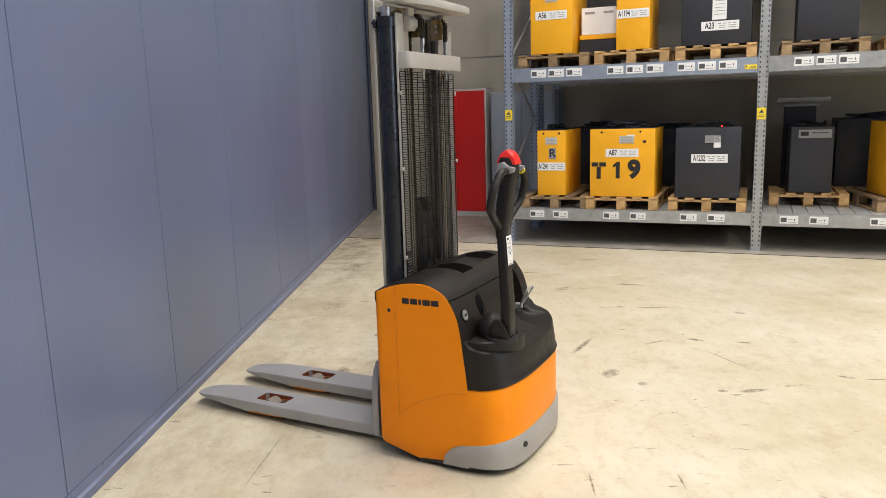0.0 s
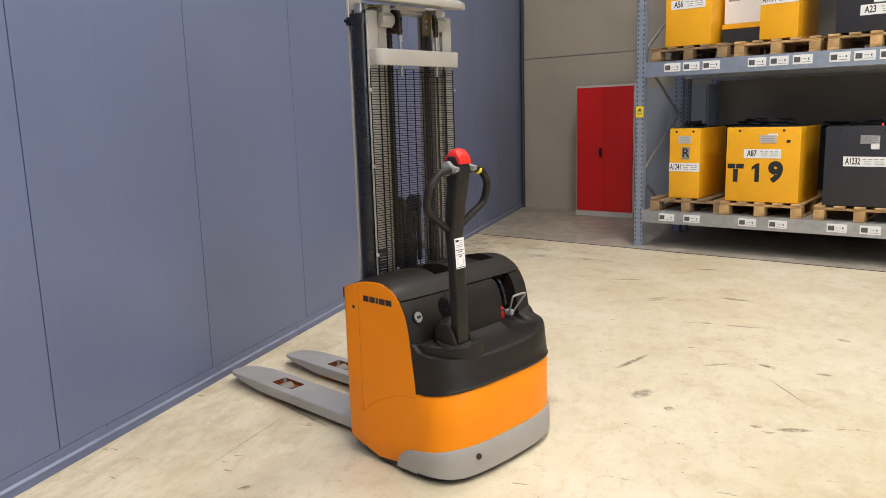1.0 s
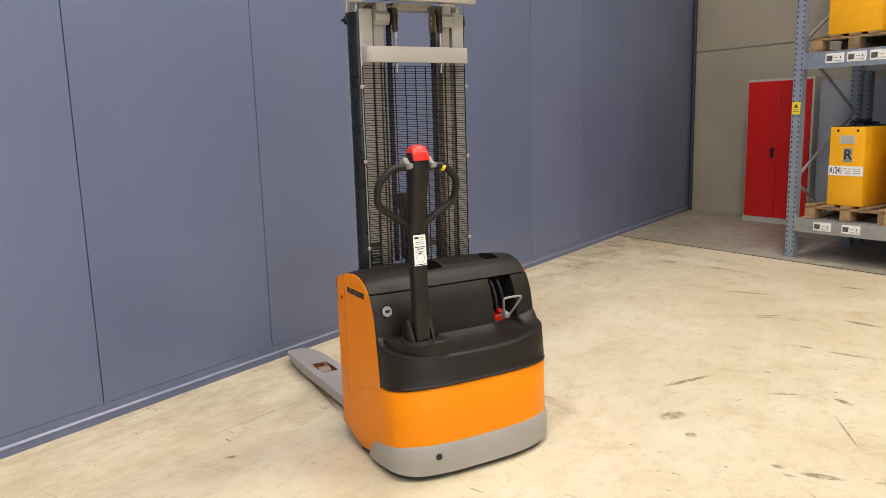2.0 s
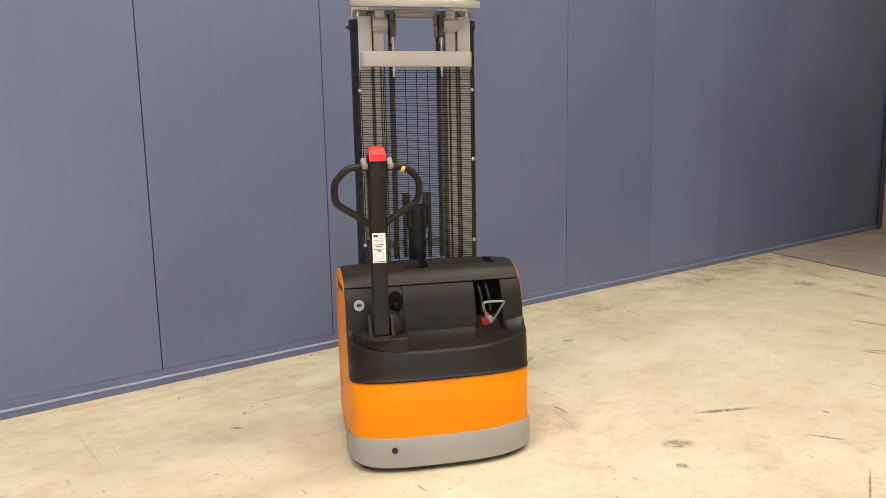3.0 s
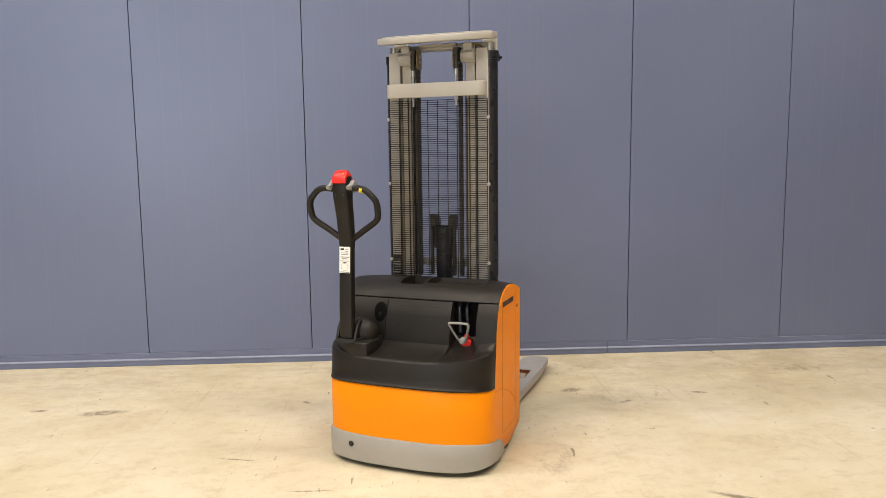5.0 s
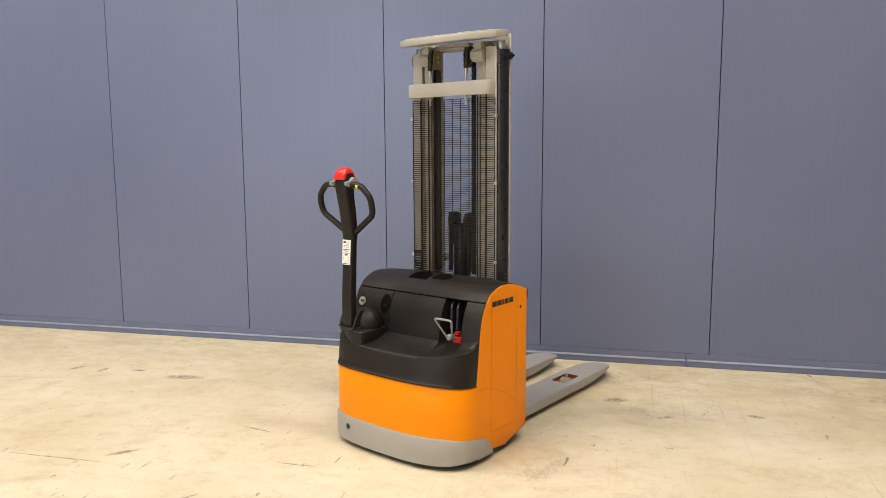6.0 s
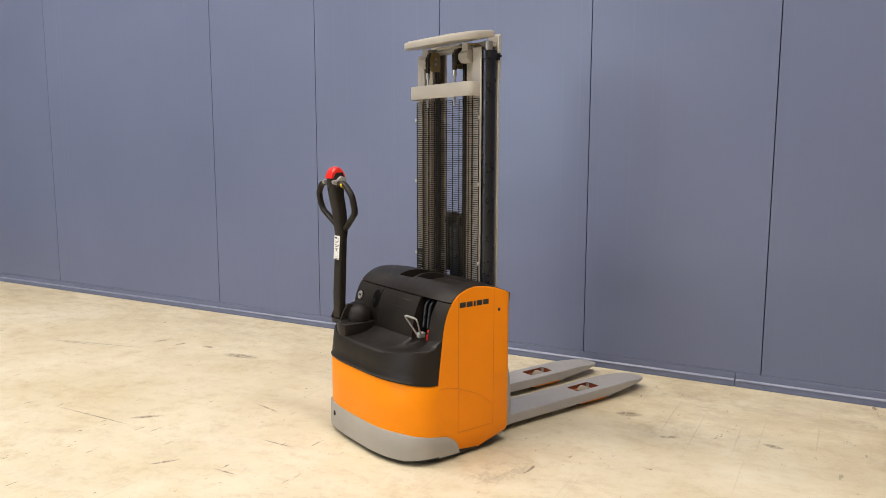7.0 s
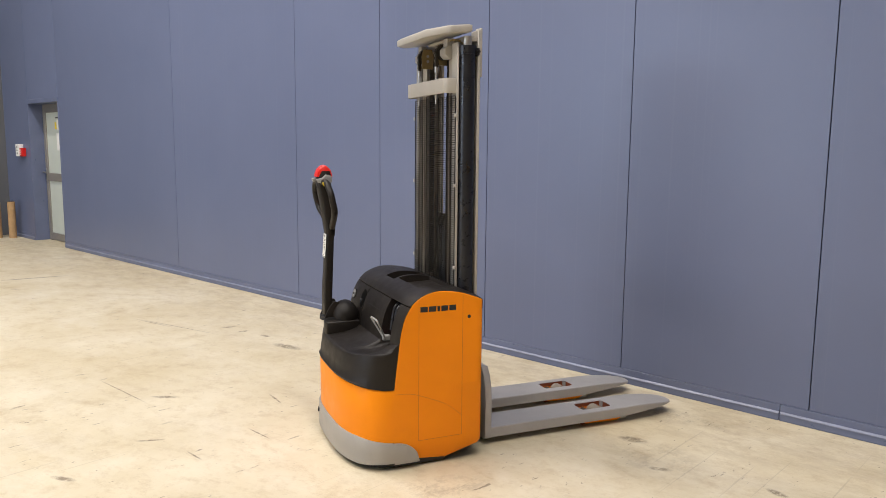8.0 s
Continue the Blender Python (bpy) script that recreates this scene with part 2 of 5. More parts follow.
M_INKD = surface("faded_black_print", (0.09, 0.09, 0.095), 0.6, 0, 0.5, 90)
M_VOID = surface("matt_black_and_recess_shade", (0.003, 0.003, 0.003), 0.7, spec=0.08)
M_REDBROWN = surface("red_brown_inside", (0.20, 0.05, 0.018), 0.6, 0, 0.2, 20)
M_INKG = surface("grey_print", (0.3, 0.3, 0.3), 0.6)
M_PAN = surface("dark_brown", (0.05, 0.03, 0.018), 0.7)
M_ROLL = surface("worn_polyurethane_roller", (0.22, 0.19, 0.15), 0.55, 0, 0.15, 12)
M_GALV = surface("galvanised_steel", (0.42, 0.43, 0.43), 0.42, 0.55, 0.14, 14, 60, 0.08)
M_RACKBLUE = surface("blue_grey_upright", (0.30, 0.345, 0.42), 0.42, 0.35, 0.12, 10)
M_DECK = surface("deck_steel", (0.48, 0.48, 0.47), 0.45, 0.4, 0.15, 6)
M_SLOT = surface("dark_slot", (0.03, 0.03, 0.035), 0.8)
M_BATY = surface("yellow_battery_paint", (0.86, 0.42, 0.003), 0.42, 0, 0.05, 5, 160, 0.08, dirt=0.22, dirt_col=(0.4, 0.2, 0.02))
M_BATG = surface("dark_grey_battery_paint", (0.024, 0.025, 0.031), 0.5, 0, 0.1, 5, 160, 0.08, dirt=0.15, dirt_col=(0.1, 0.1, 0.1))
M_PALLET = surface("pallet_wood", (0.46, 0.29, 0.12), 0.75, 0, 0.28, 9, 120, 0.3, 0.002, dirt=0.3, dirt_col=(0.2, 0.12, 0.06), spread=0.25)
M_PALLETD = surface("old_pallet_wood", (0.27, 0.18, 0.09), 0.8, 0, 0.3, 9, 120, 0.3, 0.002, dirt=0.35, dirt_col=(0.1, 0.07, 0.04), spread=0.25)
M_REDCAB = surface("red_cabinet_paint", (0.60, 0.012, 0.008), 0.38, 0, 0.05, 2)
M_CABGREY = surface("pale_grey_cabinet_paint", (0.52, 0.51, 0.48), 0.4, 0, 0.05, 3)
M_CABBLUE = surface("blue_grey_cabinet_paint", (0.36, 0.39, 0.44), 0.4, 0, 0.06, 3)
M_CARD = surface("cardboard_tube", (0.42, 0.27, 0.13), 0.8, 0, 0.12, 12)
M_GLASS = surface("frosted_door_glass", (0.55, 0.60, 0.55), 0.35, 0, 0.05, 3)
M_DOORFR = surface("brown_grey_door_frame", (0.27, 0.255, 0.235), 0.4, 0.3, 0.06, 6)
M_TUBE = glow_material("lit_tube", (1.0, 0.9, 0.74), 6.0)
M_DAY = glow_material("frosted_daylight_pane", (0.75, 0.87, 1.0), 2.0)
M_LED = glow_material("red_led", (1.0, 0.03, 0.02), 3.0)


# ---------------------------------------------------------------- mesh helpers
def box(bm, x0, x1, y0, y1, z0, z1, bevel=0.0, segs=1):
    made = bmesh.ops.create_cube(bm, size=1.0, matrix=Matrix.LocRotScale(((x0 + x1) / 2, (y0 + y1) / 2, (z0 + z1) / 2), None, (abs(x1 - x0), abs(y1 - y0), abs(z1 - z0))))
    if bevel:
        edges = list({e for v in made["verts"] for e in v.link_edges})
        bmesh.ops.bevel(bm, geom=edges, offset=bevel, segments=segs, profile=0.6, affect="EDGES", clamp_overlap=True)
    return bm


def cyl(bm, p, q, r, n=20, r2=None):
    p, q = Vector(p), Vector(q)
    m = Matrix.Translation((p + q) / 2) @ (q - p).to_track_quat("Z", "Y").to_matrix().to_4x4()
    bmesh.ops.create_cone(bm, cap_ends=True, segments=n, radius1=r, radius2=r if r2 is None else r2, depth=(q - p).length, matrix=m)
    return bm


def tube(bm, pts, r, n=10, closed=False, flat=1.0):
    """A round bar swept along points."""
    pts = [Vector(p) for p in pts]
    rings, up = [], Vector((1, 0, 0))
    for i, p in enumerate(pts):
        a = pts[i - 1] if i or closed else p
        b = pts[(i + 1) % len(pts)] if i < len(pts) - 1 or closed else p
        d = (b - a).normalized()
        s = d.cross(up)
        s = s.normalized() if s.length > 1e-4 else Vector((0, 1, 0))
        w = s.cross(d).normalized()
        rings.append([bm.verts.new(p + s * math.cos(k * math.tau / n) * r + w * math.sin(k * math.tau / n) * r * flat) for k in range(n)])
    for i in range(len(rings) if closed else len(rings) - 1):
        a, b = rings[i], rings[(i + 1) % len(rings)]
        for k in range(n):
            bm.faces.new((a[k], a[(k + 1) % n], b[(k + 1) % n], b[k]))
    if not closed:
        bm.faces.new(rings[0][::-1])
        bm.faces.new(rings[-1])
    bmesh.ops.recalc_face_normals(bm, faces=bm.faces)
    return bm


def curve_points(pts, steps=6):
    """A smooth run through points."""
    pts = [Vector(p) for p in pts]
    out = []
    for i in range(len(pts) - 1):
        p0, p1, p2, p3 = pts[max(i - 1, 0)], pts[i], pts[i + 1], pts[min(i + 2, len(pts) - 1)]
        for k in range(steps):
            t = k / steps
            out.append(0.5 * ((2 * p1) + (p2 - p0) * t + (2 * p0 - 5 * p1 + 4 * p2 - p3) * t * t + (3 * p1 - p0 - 3 * p2 + p3) * t ** 3))
    out.append(pts[-1])
    return out


def prism(bm, outline, axis, lo, hi, bevel=0.0, segs=2):
    """A flat outline of (a, b) pairs made thick along one axis."""
    def put(a, b, c):
        return {"x": (c, a, b), "y": (a, c, b), "z": (a, b, c)}[axis]
    low = [bm.verts.new(put(a, b, lo)) for a, b in outline]
    high = [bm.verts.new(put(a, b, hi)) for a, b in outline]
    n = len(outline)
    faces = [bm.faces.new(low), bm.faces.new(high)] + [bm.faces.new((low[i], low[(i + 1) % n], high[(i + 1) % n], high[i])) for i in range(n)]
    bmesh.ops.recalc_face_normals(bm, faces=faces)
    if bevel:
        rim = list({e for f in faces[:2] for e in f.edges})
        bmesh.ops.bevel(bm, geom=rim, offset=bevel, segments=segs, profile=0.5, affect="EDGES", clamp_overlap=True)
    return bm


def grid(bm, rows):
    """Quads over rows of points."""
    vs = [[bm.verts.new(p) for p in row] for row in rows]
    for a, b in zip(vs, vs[1:]):
        for i in range(len(a) - 1):
            bm.faces.new((a[i], a[i + 1], b[i + 1], b[i]))
    return vs


def finish(bm, name, material, smooth=40):
    me = bpy.data.meshes.new(name)
    bm.to_mesh(me)
    bm.free()
    me.materials.append(material)
    if smooth:
        me.shade_smooth()
        me.set_sharp_from_angle(angle=radians(smooth))
    return me


def part(name, bm, material, parent, label="", m=None, smooth=40):
    ob = new(name, finish(bm, name, material, smooth))
    ob.parent = parent
    if m is not None:
        ob.matrix_basis = m
    if label:
        ob["label"] = label
    if name in ("print", "stamp_ring", "scratched_marking"):
        ob["kind"] = "stuff"
    return ob


def share(name, me, parent, m):
    ob = new(name, me)
    ob.parent, ob.matrix_basis = parent, m
    return ob


def thing(name, label, category, m=None, group="", kind=""):
    ob = new(name)
    if m is not None:
        ob.matrix_world = m
    return tagged(ob, label, category, group, kind)


def B():
    return bmesh.new()


def words(text, size, material, parent, m, name="lettering", bold=0.02):
    cu = bpy.data.curves.new(name, "FONT")
    cu.body, cu.size, cu.align_x, cu.align_y, cu.extrude = text, size, "CENTER", "CENTER", 0.0004
    cu.offset = bold * size
    tmp = bpy.data.objects.new("tmp", cu)
    scene.collection.objects.link(tmp)
    me = bpy.data.meshes.new_from_object(tmp.evaluated_get(bpy.context.evaluated_depsgraph_get()))
    bpy.data.objects.remove(tmp)
    me.name = name
    me.materials.clear()
    me.materials.append(material)
    return share(name, me, parent, m)


# ---------------------------------------------------------------- the hall
WALL_X = -0.8
PITCH, SEAM0 = 1.15, 3.06
TURN_R = radians(-20.15)
U = Vector((math.cos(TURN_R), math.sin(TURN_R), 0))
CORNER = Vector((WALL_X, 12.68, 0))
SOUTH = -7.12
TOP = 8.2

bm = B()
box(bm, -1.4, 14, -9, 20, -0.2, 0.0)
floor = tagged(new("floor", finish(bm, "floor", M_FLOOR)), "cream epoxy warehouse floor with scuffs and stains", "floor", kind="structure")

RACK = Matrix.Translation((1.287, 9.262, 0)) @ Matrix.Rotation(TURN_R, 4, "Z")
bm = B()
ln = [RACK @ Vector(p) for p in ((-4, -0.16, 0), (12, -0.16, 0), (12, 4.4, 0), (-4, 4.4, 0))]
prism(bm, [(p.x, p.y) for p in ln], "z", -0.05, 0.003)
tagged(new("floor_grey", finish(bm, "floor_grey", M_FLOOR_GREY)), "worn grey concrete strip under the racking", "floor", kind="structure")

bm = B()
box(bm, -3.6, 12, -0.172, -0.161, 0.0, 0.0045)
tagged(new("floor_joint", finish(bm, "floor_joint", M_PAN)), "dark dirty joint between the two floors", "joint", kind="structure").matrix_world = RACK

# blue panel wall with the door recess
DOOR0, DOOR1, DOOR_H = -6.03, -4.86, 2.1
wall = thing("wall_blue", "blue-grey sandwich panel wall with vertical joints", "wall", kind="structure")
bm = B()
box(bm, WALL_X - 0.2, WALL_X - 0.045, DOOR1, 12.9, 0, TOP)
box(bm, WALL_X - 0.2, WALL_X - 0.045, SOUTH, DOOR0, 0, TOP)
box(bm, WALL_X - 0.2, WALL_X - 0.045, DOOR0, DOOR1, DOOR_H, TOP)
part("core", bm, M_JOINT, wall, smooth=0)
edges = [DOOR1] + [SEAM0 + k * PITCH for k in (-4, -2, -1, 0, 1, 2, 3, 4, 5, 6, 7, 8)] + [12.68]
spans = [(p, q, 0.094) for p, q in zip(edges, edges[1:])] + [(SOUTH, DOOR0, 0.094), (DOOR0, DOOR1, DOOR_H)]
for p0, p1, zb in spans:
    bm = B()
    box(bm, WALL_X - 0.05, WALL_X, p0 + 0.0029, p1 - 0.0029, zb, TOP - 0.01, 0.001)
    part("panel", bm, M_PANEL, wall, smooth=0)
for p0, p1 in ((SOUTH, DOOR0), (DOOR1, 5.21), (5.212, 12.68)):
    trim = tagged(new("baseboard", None), "blue metal base trim, its ledge coloured paler as if lit", "baseboard", kind="structure")
    bm = B()
    box(bm, WALL_X - 0.04, WALL_X + 0.004, p0, p1, 0.05, 0.0925, 0.002)
    box(bm, WALL_X - 0.04, WALL_X + 0.012, p0, p1, 0.0, 0.044, 0.003)
    part("channel", bm, M_TRIM, trim)
    bm = B()
    prism(bm, [(WALL_X - 0.03, 0.046), (WALL_X + 0.015, 0.038), (WALL_X + 0.015, 0.043), (WALL_X + 0.005, 0.052), (WALL_X - 0.03, 0.052)], "y", p0 + 0.003, p1 - 0.003)
    part("ledge", bm, M_LEDGE, trim)
# door in its recess
door = thing("door_1", "frosted glass door in a brown-grey metal frame, closed", "door", kind="structure")
DX = WALL_X - 0.25
for x0, x1, y0, y1, z0, z1 in ((DX, DX + 0.05, DOOR0 + 0.01, DOOR0 + 0.10, 0, DOOR_H), (DX, DX + 0.05, DOOR1 - 0.10, DOOR1 - 0.01, 0, DOOR_H), (DX, DX + 0.05, DOOR0 + 0.10, DOOR1 - 0.10, DOOR_H - 0.13, DOOR_H), (DX, DX + 0.05, DOOR0 + 0.10, DOOR1 - 0.10, 0.01, 0.12), (DX, DX + 0.055, DOOR0 + 0.10, DOOR1 - 0.10, 0.93, 1.05)):
    bm = B()
    box(bm, x0, x1, y0, y1, z0, z1, 0.004)
    part("door_frame", bm, M_DOORFR, door)
for z0, z1 in ((0.12, 0.93), (1.05, DOOR_H - 0.13)):
    bm = B()
    box(bm, DX + 0.015, DX + 0.03, DOOR0 + 0.10, DOOR1 - 0.10, z0, z1)
    part("pane", bm, M_GLASS, door)
bm = B()
cyl(bm, (DX + 0.05, DOOR0 + 0.05, 1.06), (DX + 0.11, DOOR0 + 0.05, 1.06), 0.012)
cyl(bm, (DX + 0.10, DOOR0 + 0.05, 1.06), (DX + 0.10, DOOR0 + 0.19, 1.06), 0.011)
box(bm, DX + 0.05, DX + 0.057, DOOR0 + 0.03, DOOR0 + 0.07, 0.92, 1.12, 0.003)
part("door_handle", bm, M_STEEL, door, "steel lever handle")
for y0, y1, z0, z1, m in ((-5.55, -5.32, 1.40, 1.66, M_STICK), (-5.52, -5.30, 1.70, 1.86, M_STICK), (-5.6, -5.54, 1.72, 1.82, M_YELLOW), (-5.56, -5.32, 1.88, 1.90, M_INK)):
    bm = B()
    box(bm, DX + 0.031, DX + 0.034, y0, y1, z0, z1)
    part("notice", bm, m, door, "paper notice taped to the glass")
reveal = tagged(new("door_reveal", None), "blue metal lining of the door recess", "trim", kind="structure")
for x0, x1, y0, y1, z0, z1 in ((DX - 0.02, WALL_X + 0.004, DOOR0 - 0.012, DOOR0 + 0.008, 0, DOOR_H), (DX - 0.02, WALL_X + 0.004, DOOR1 - 0.008, DOOR1 + 0.012, 0, DOOR_H), (DX - 0.02, WALL_X + 0.012, DOOR0 - 0.03, DOOR1 + 0.03, DOOR_H - 0.002, DOOR_H + 0.06)):
    bm = B()
    box(bm, x0, x1, y0, y1, z0, z1, 0.003)
    part("lining", bm, M_TRIM, reveal)

# other walls and ceiling
def slab(name, label, p, q, thick, z0, z1, material):
    """A straight upright wall from p to q, thickness to its left."""
    d = (Vector(q) - Vector(p)).normalized()
    s = Vector((-d.y, d.x))
    bm = B()
    prism(bm, [tuple(Vector(p)), tuple(Vector(q)), tuple(Vector(q) + s * thick), tuple(Vector(p) + s * thick)], "z", z0, z1)
    return tagged(new(name, finish(bm, name, material, 0)), label, "wall", kind="structure")


E0 = CORNER - U * 0.2
E1 = CORNER + U * 14.0
slab("wall_end_low", "grey-beige plastered wall, lower band", (E0.x, E0.y), (E1.x, E1.y), 0.25, 0, 2.345, M_PLASTER)
slab("wall_end_high", "grey-beige plastered wall, upper band", (E0.x, E0.y), (E1.x, E1.y), 0.25, 2.36, TOP, M_PLASTER)
slab("wall_end_joint", "dark horizontal joint in the end wall", (E0.x + 0.005, E0.y + 0.012), (E1.x, E1.y + 0.012), 0.2, 2.34, 2.365, M_INKG)
slab("wall_south", "dark grey wall beside the blue panels", (12.3, SOUTH), (WALL_X - 0.2, SOUTH), 0.25, 0, TOP, M_DARKWALL)
for k, (y0, y1, z0, z1) in enumerate(((SOUTH - 0.25, -3.8, 0, TOP), (1.0, 13.0, 0, TOP), (-3.8, 1.0, 0, 1.6), (-3.8, 1.0, 3.8, TOP))):
    slab("wall_east_%d" % (k + 1), "plain grey-beige wall closing the hall", (12.0, y0), (12.0, y1), -0.25, z0, z1, M_PLASTER)
win = thing("window_1", "row of frosted daylight windows in the far wall", "window", kind="structure")
for i in range(4):
    bm = B()
    box(bm, 12.1, 12.12, -3.8 + 1.2 * i + 0.04, -3.8 + 1.2 * (i + 1) - 0.04, 1.64, 3.76)
    part("pane", bm, M_DAY, win)
for i in range(5):
    bm = B()
    box(bm, 12.06, 12.16, -3.8 + 1.2 * i - 0.04 + 0.04 * (i == 0) - 0.04 * (i == 4), -3.8 + 1.2 * i + 0.04 + 0.04 * (i == 0) - 0.04 * (i == 4), 1.6, 3.8)
    part("window_frame", bm, M_CABGREY, win)
bm = B()
box(bm, WALL_X - 0.2, 13, SOUTH - 0.3, 14, TOP, TOP + 0.2)
tagged(new("ceiling", finish(bm, "ceiling", M_CEIL, 0)), "plain pale hall ceiling", "ceiling", kind="structure")
bm = B()
cyl(bm, (WALL_X + 0.03, 12.60, 0.0), (WALL_X + 0.03, 12.60, TOP), 0.028, 10)
tagged(new("trim_corner", finish(bm, "trim_corner", M_JOINT)), "dark corner strip between the walls", "trim", kind="structure")

fix = None
for lx, ly in LAMPS:
    if fix is None:
        fix = thing("ceiling_light", "long lit tube luminaire hanging under the ceiling", "lamp", pose(lx, ly, CEIL), "hall luminaires")
        bm = B()
        box(bm, -0.14, 0.14, -1.35, 1.35, -0.36, -0.28, 0.01)
        part("housing", bm, M_CABGREY, fix)
        for x in (-0.07, 0.07):
            bm = B()
            cyl(bm, (x, -1.3, -0.385), (x, 1.3, -0.385), 0.018, 12)
            part("tube", bm, M_TUBE, fix)
        for y in (-1.0, 1.0):
            bm = B()
            cyl(bm, (0, y, -0.28), (0, y, 0), 0.006, 8)
            part("hanger", bm, M_STEEL, fix)
    else:
        copy_thing(fix, pose(lx, ly, CEIL))

# wall boxes beside the door and tubes in the corner
for name, label, y0, y1, z0, z1, m in (("switch_box", "cream wall switch box with buttons", -6.47, -6.32, 1.30, 1.49, M_STICK), ("fire_alarm_box", "small red alarm box on the wall", -6.30, -6.21, 1.30, 1.43, M_REDCAB)):
    t = thing(name, label, "wall box")
    bm = B()
    box(bm, WALL_X + 0.001, WALL_X + 0.07, y0, y1, z0, z1, 0.006)
    part("housing", bm, m, t)
    for i in range(3):
        bm = B()
        zc = z0 + (z1 - z0) * (0.25 + 0.25 * i)
        cyl(bm, (WALL_X + 0.07, (y0 + y1) / 2, zc), (WALL_X + 0.078, (y0 + y1) / 2, zc), 0.014 if m is M_STICK else 0.01, 12)
        part("button", bm, M_GREYP if m is M_STICK else M_STICK, t)
for x, y, r, h in ((-0.50, -6.80, 0.060, 0.57), (-0.66, -6.62, 0.055, 0.58)):
    t = thing("cardboard_tube", "brown cardboard tube standing in the corner", "tube", pose(x, y, 0), "tubes in the corner")
    bm = B()
    cyl(bm, (0, 0, 0), (0, 0, h), r, 20)
    part("body", bm, M_CARD, t)
    bm = B()
    cyl(bm, (0, 0, h - 0.004), (0, 0, h + 0.003), r * 0.8, 16)
    part("opening", bm, M_SLOT, t)

# ---------------------------------------------------------------- the pallet stacker
STACK = Matrix.Translation((0.564, 3.951, 0)) @ Matrix.Rotation(radians(155.6), 4, "Z")
stacker = thing("pallet_stacker", "orange and black electric pallet stacker with grey forks and lowered mast", "pallet stacker", STACK)
HALF, BACK = 0.412, -0.46
MC = 0.0


def bend(y):
    """How square the front corners are: the tiller's corner a little more."""
    return 2.85 + 0.3 * max(-1.0, min(1.0, y / 0.3))


def front(y, out=0.0):
    """The rounded front edge in plan."""
    q = min(1.0, abs(y) / (HALF + out))
    e = bend(y)
    return BACK - (0.200 + out) * (1 - q ** e) ** (1 / e)


EDGE = [(-0.460, 0.384), (-0.452, 0.46), (-0.444, 0.522), (-0.428, 0.645), (-0.405, 0.725), (-0.362, 0.789), (-0.302, 0.824), (-0.232, 0.836), (-0.133, 0.824), (-0.05, 0.797), (0.0, 0.776)]
EDGE = [(p.x, p.y) for p in curve_points([(x, z, 0) for x, z in EDGE], 8)]


def crown(x):
    """Height of the side panel's upper edge along the machine."""
    return float(np.interp(x, [p[0] for p in EDGE], [p[1] for p in EDGE]))


def edge_x(z):
    """Where the side panel's front edge lies at a height."""
    rise = [p for p in EDGE if p[0] < -0.24]
    return float(np.interp(z, [p[1] for p in rise], [p[0] for p in rise]))


def rise(y):
    """How far the shell's upper edge climbs from the side panels to the front."""
    return 0.023 * (BACK - front(y)) / 0.2


def plan(out=0.0, steps=44):
    """The outline in plan from one rear corner round the front to the other."""
    side = [(-0.004, 0.36), (-0.004, 0.385), (-0.012, 0.402), (-0.03, HALF), (-0.2, HALF), (-0.4, HALF)]
    half = [HALF * math.sin(math.pi / 2 * (1 - i / steps)) ** (2 / 3.0) for i in range(steps + 1)]
    left = [(x, y + (out if y > 0.4 else 0)) for x, y in side]
    bow = [(front(y + out * y / HALF, out), y + out * y / HALF) for y in half + [-y for y in reversed(half[:-1])]]
    return left + bow + [(x, -y) for x, y in reversed(left)]


# lower orange shell, with a rolled upper edge
bm = B()
ring = plan()
rows = []
for z, inset in ((0.025, 0.012), (0.04, 0.002), (0.12, 0.0), (0.25, 0.0), (0.374, 0.0), (0.384, 0.006), (0.384, 0.03)):
    rows.append([(x + inset * (1 if x < BACK else 0) * 0.9, y * (1 - inset / HALF) if x < BACK or z < 0.1 else y, z + (0.05 * min(1.0, max(0.0, (x + 0.13) / 0.11)) + 0.018 * min(1.0, max(0.0, (-0.30 - x) / 0.08)) if z < 0.05 else rise(y) if z > 0.37 and x < BACK else 0)) for x, y in ring])
grid(bm, rows)
bmesh.ops.recalc_face_normals(bm, faces=bm.faces)
part("lower_shell", bm, M_ORANGE, stacker, "smooth orange painted shell")

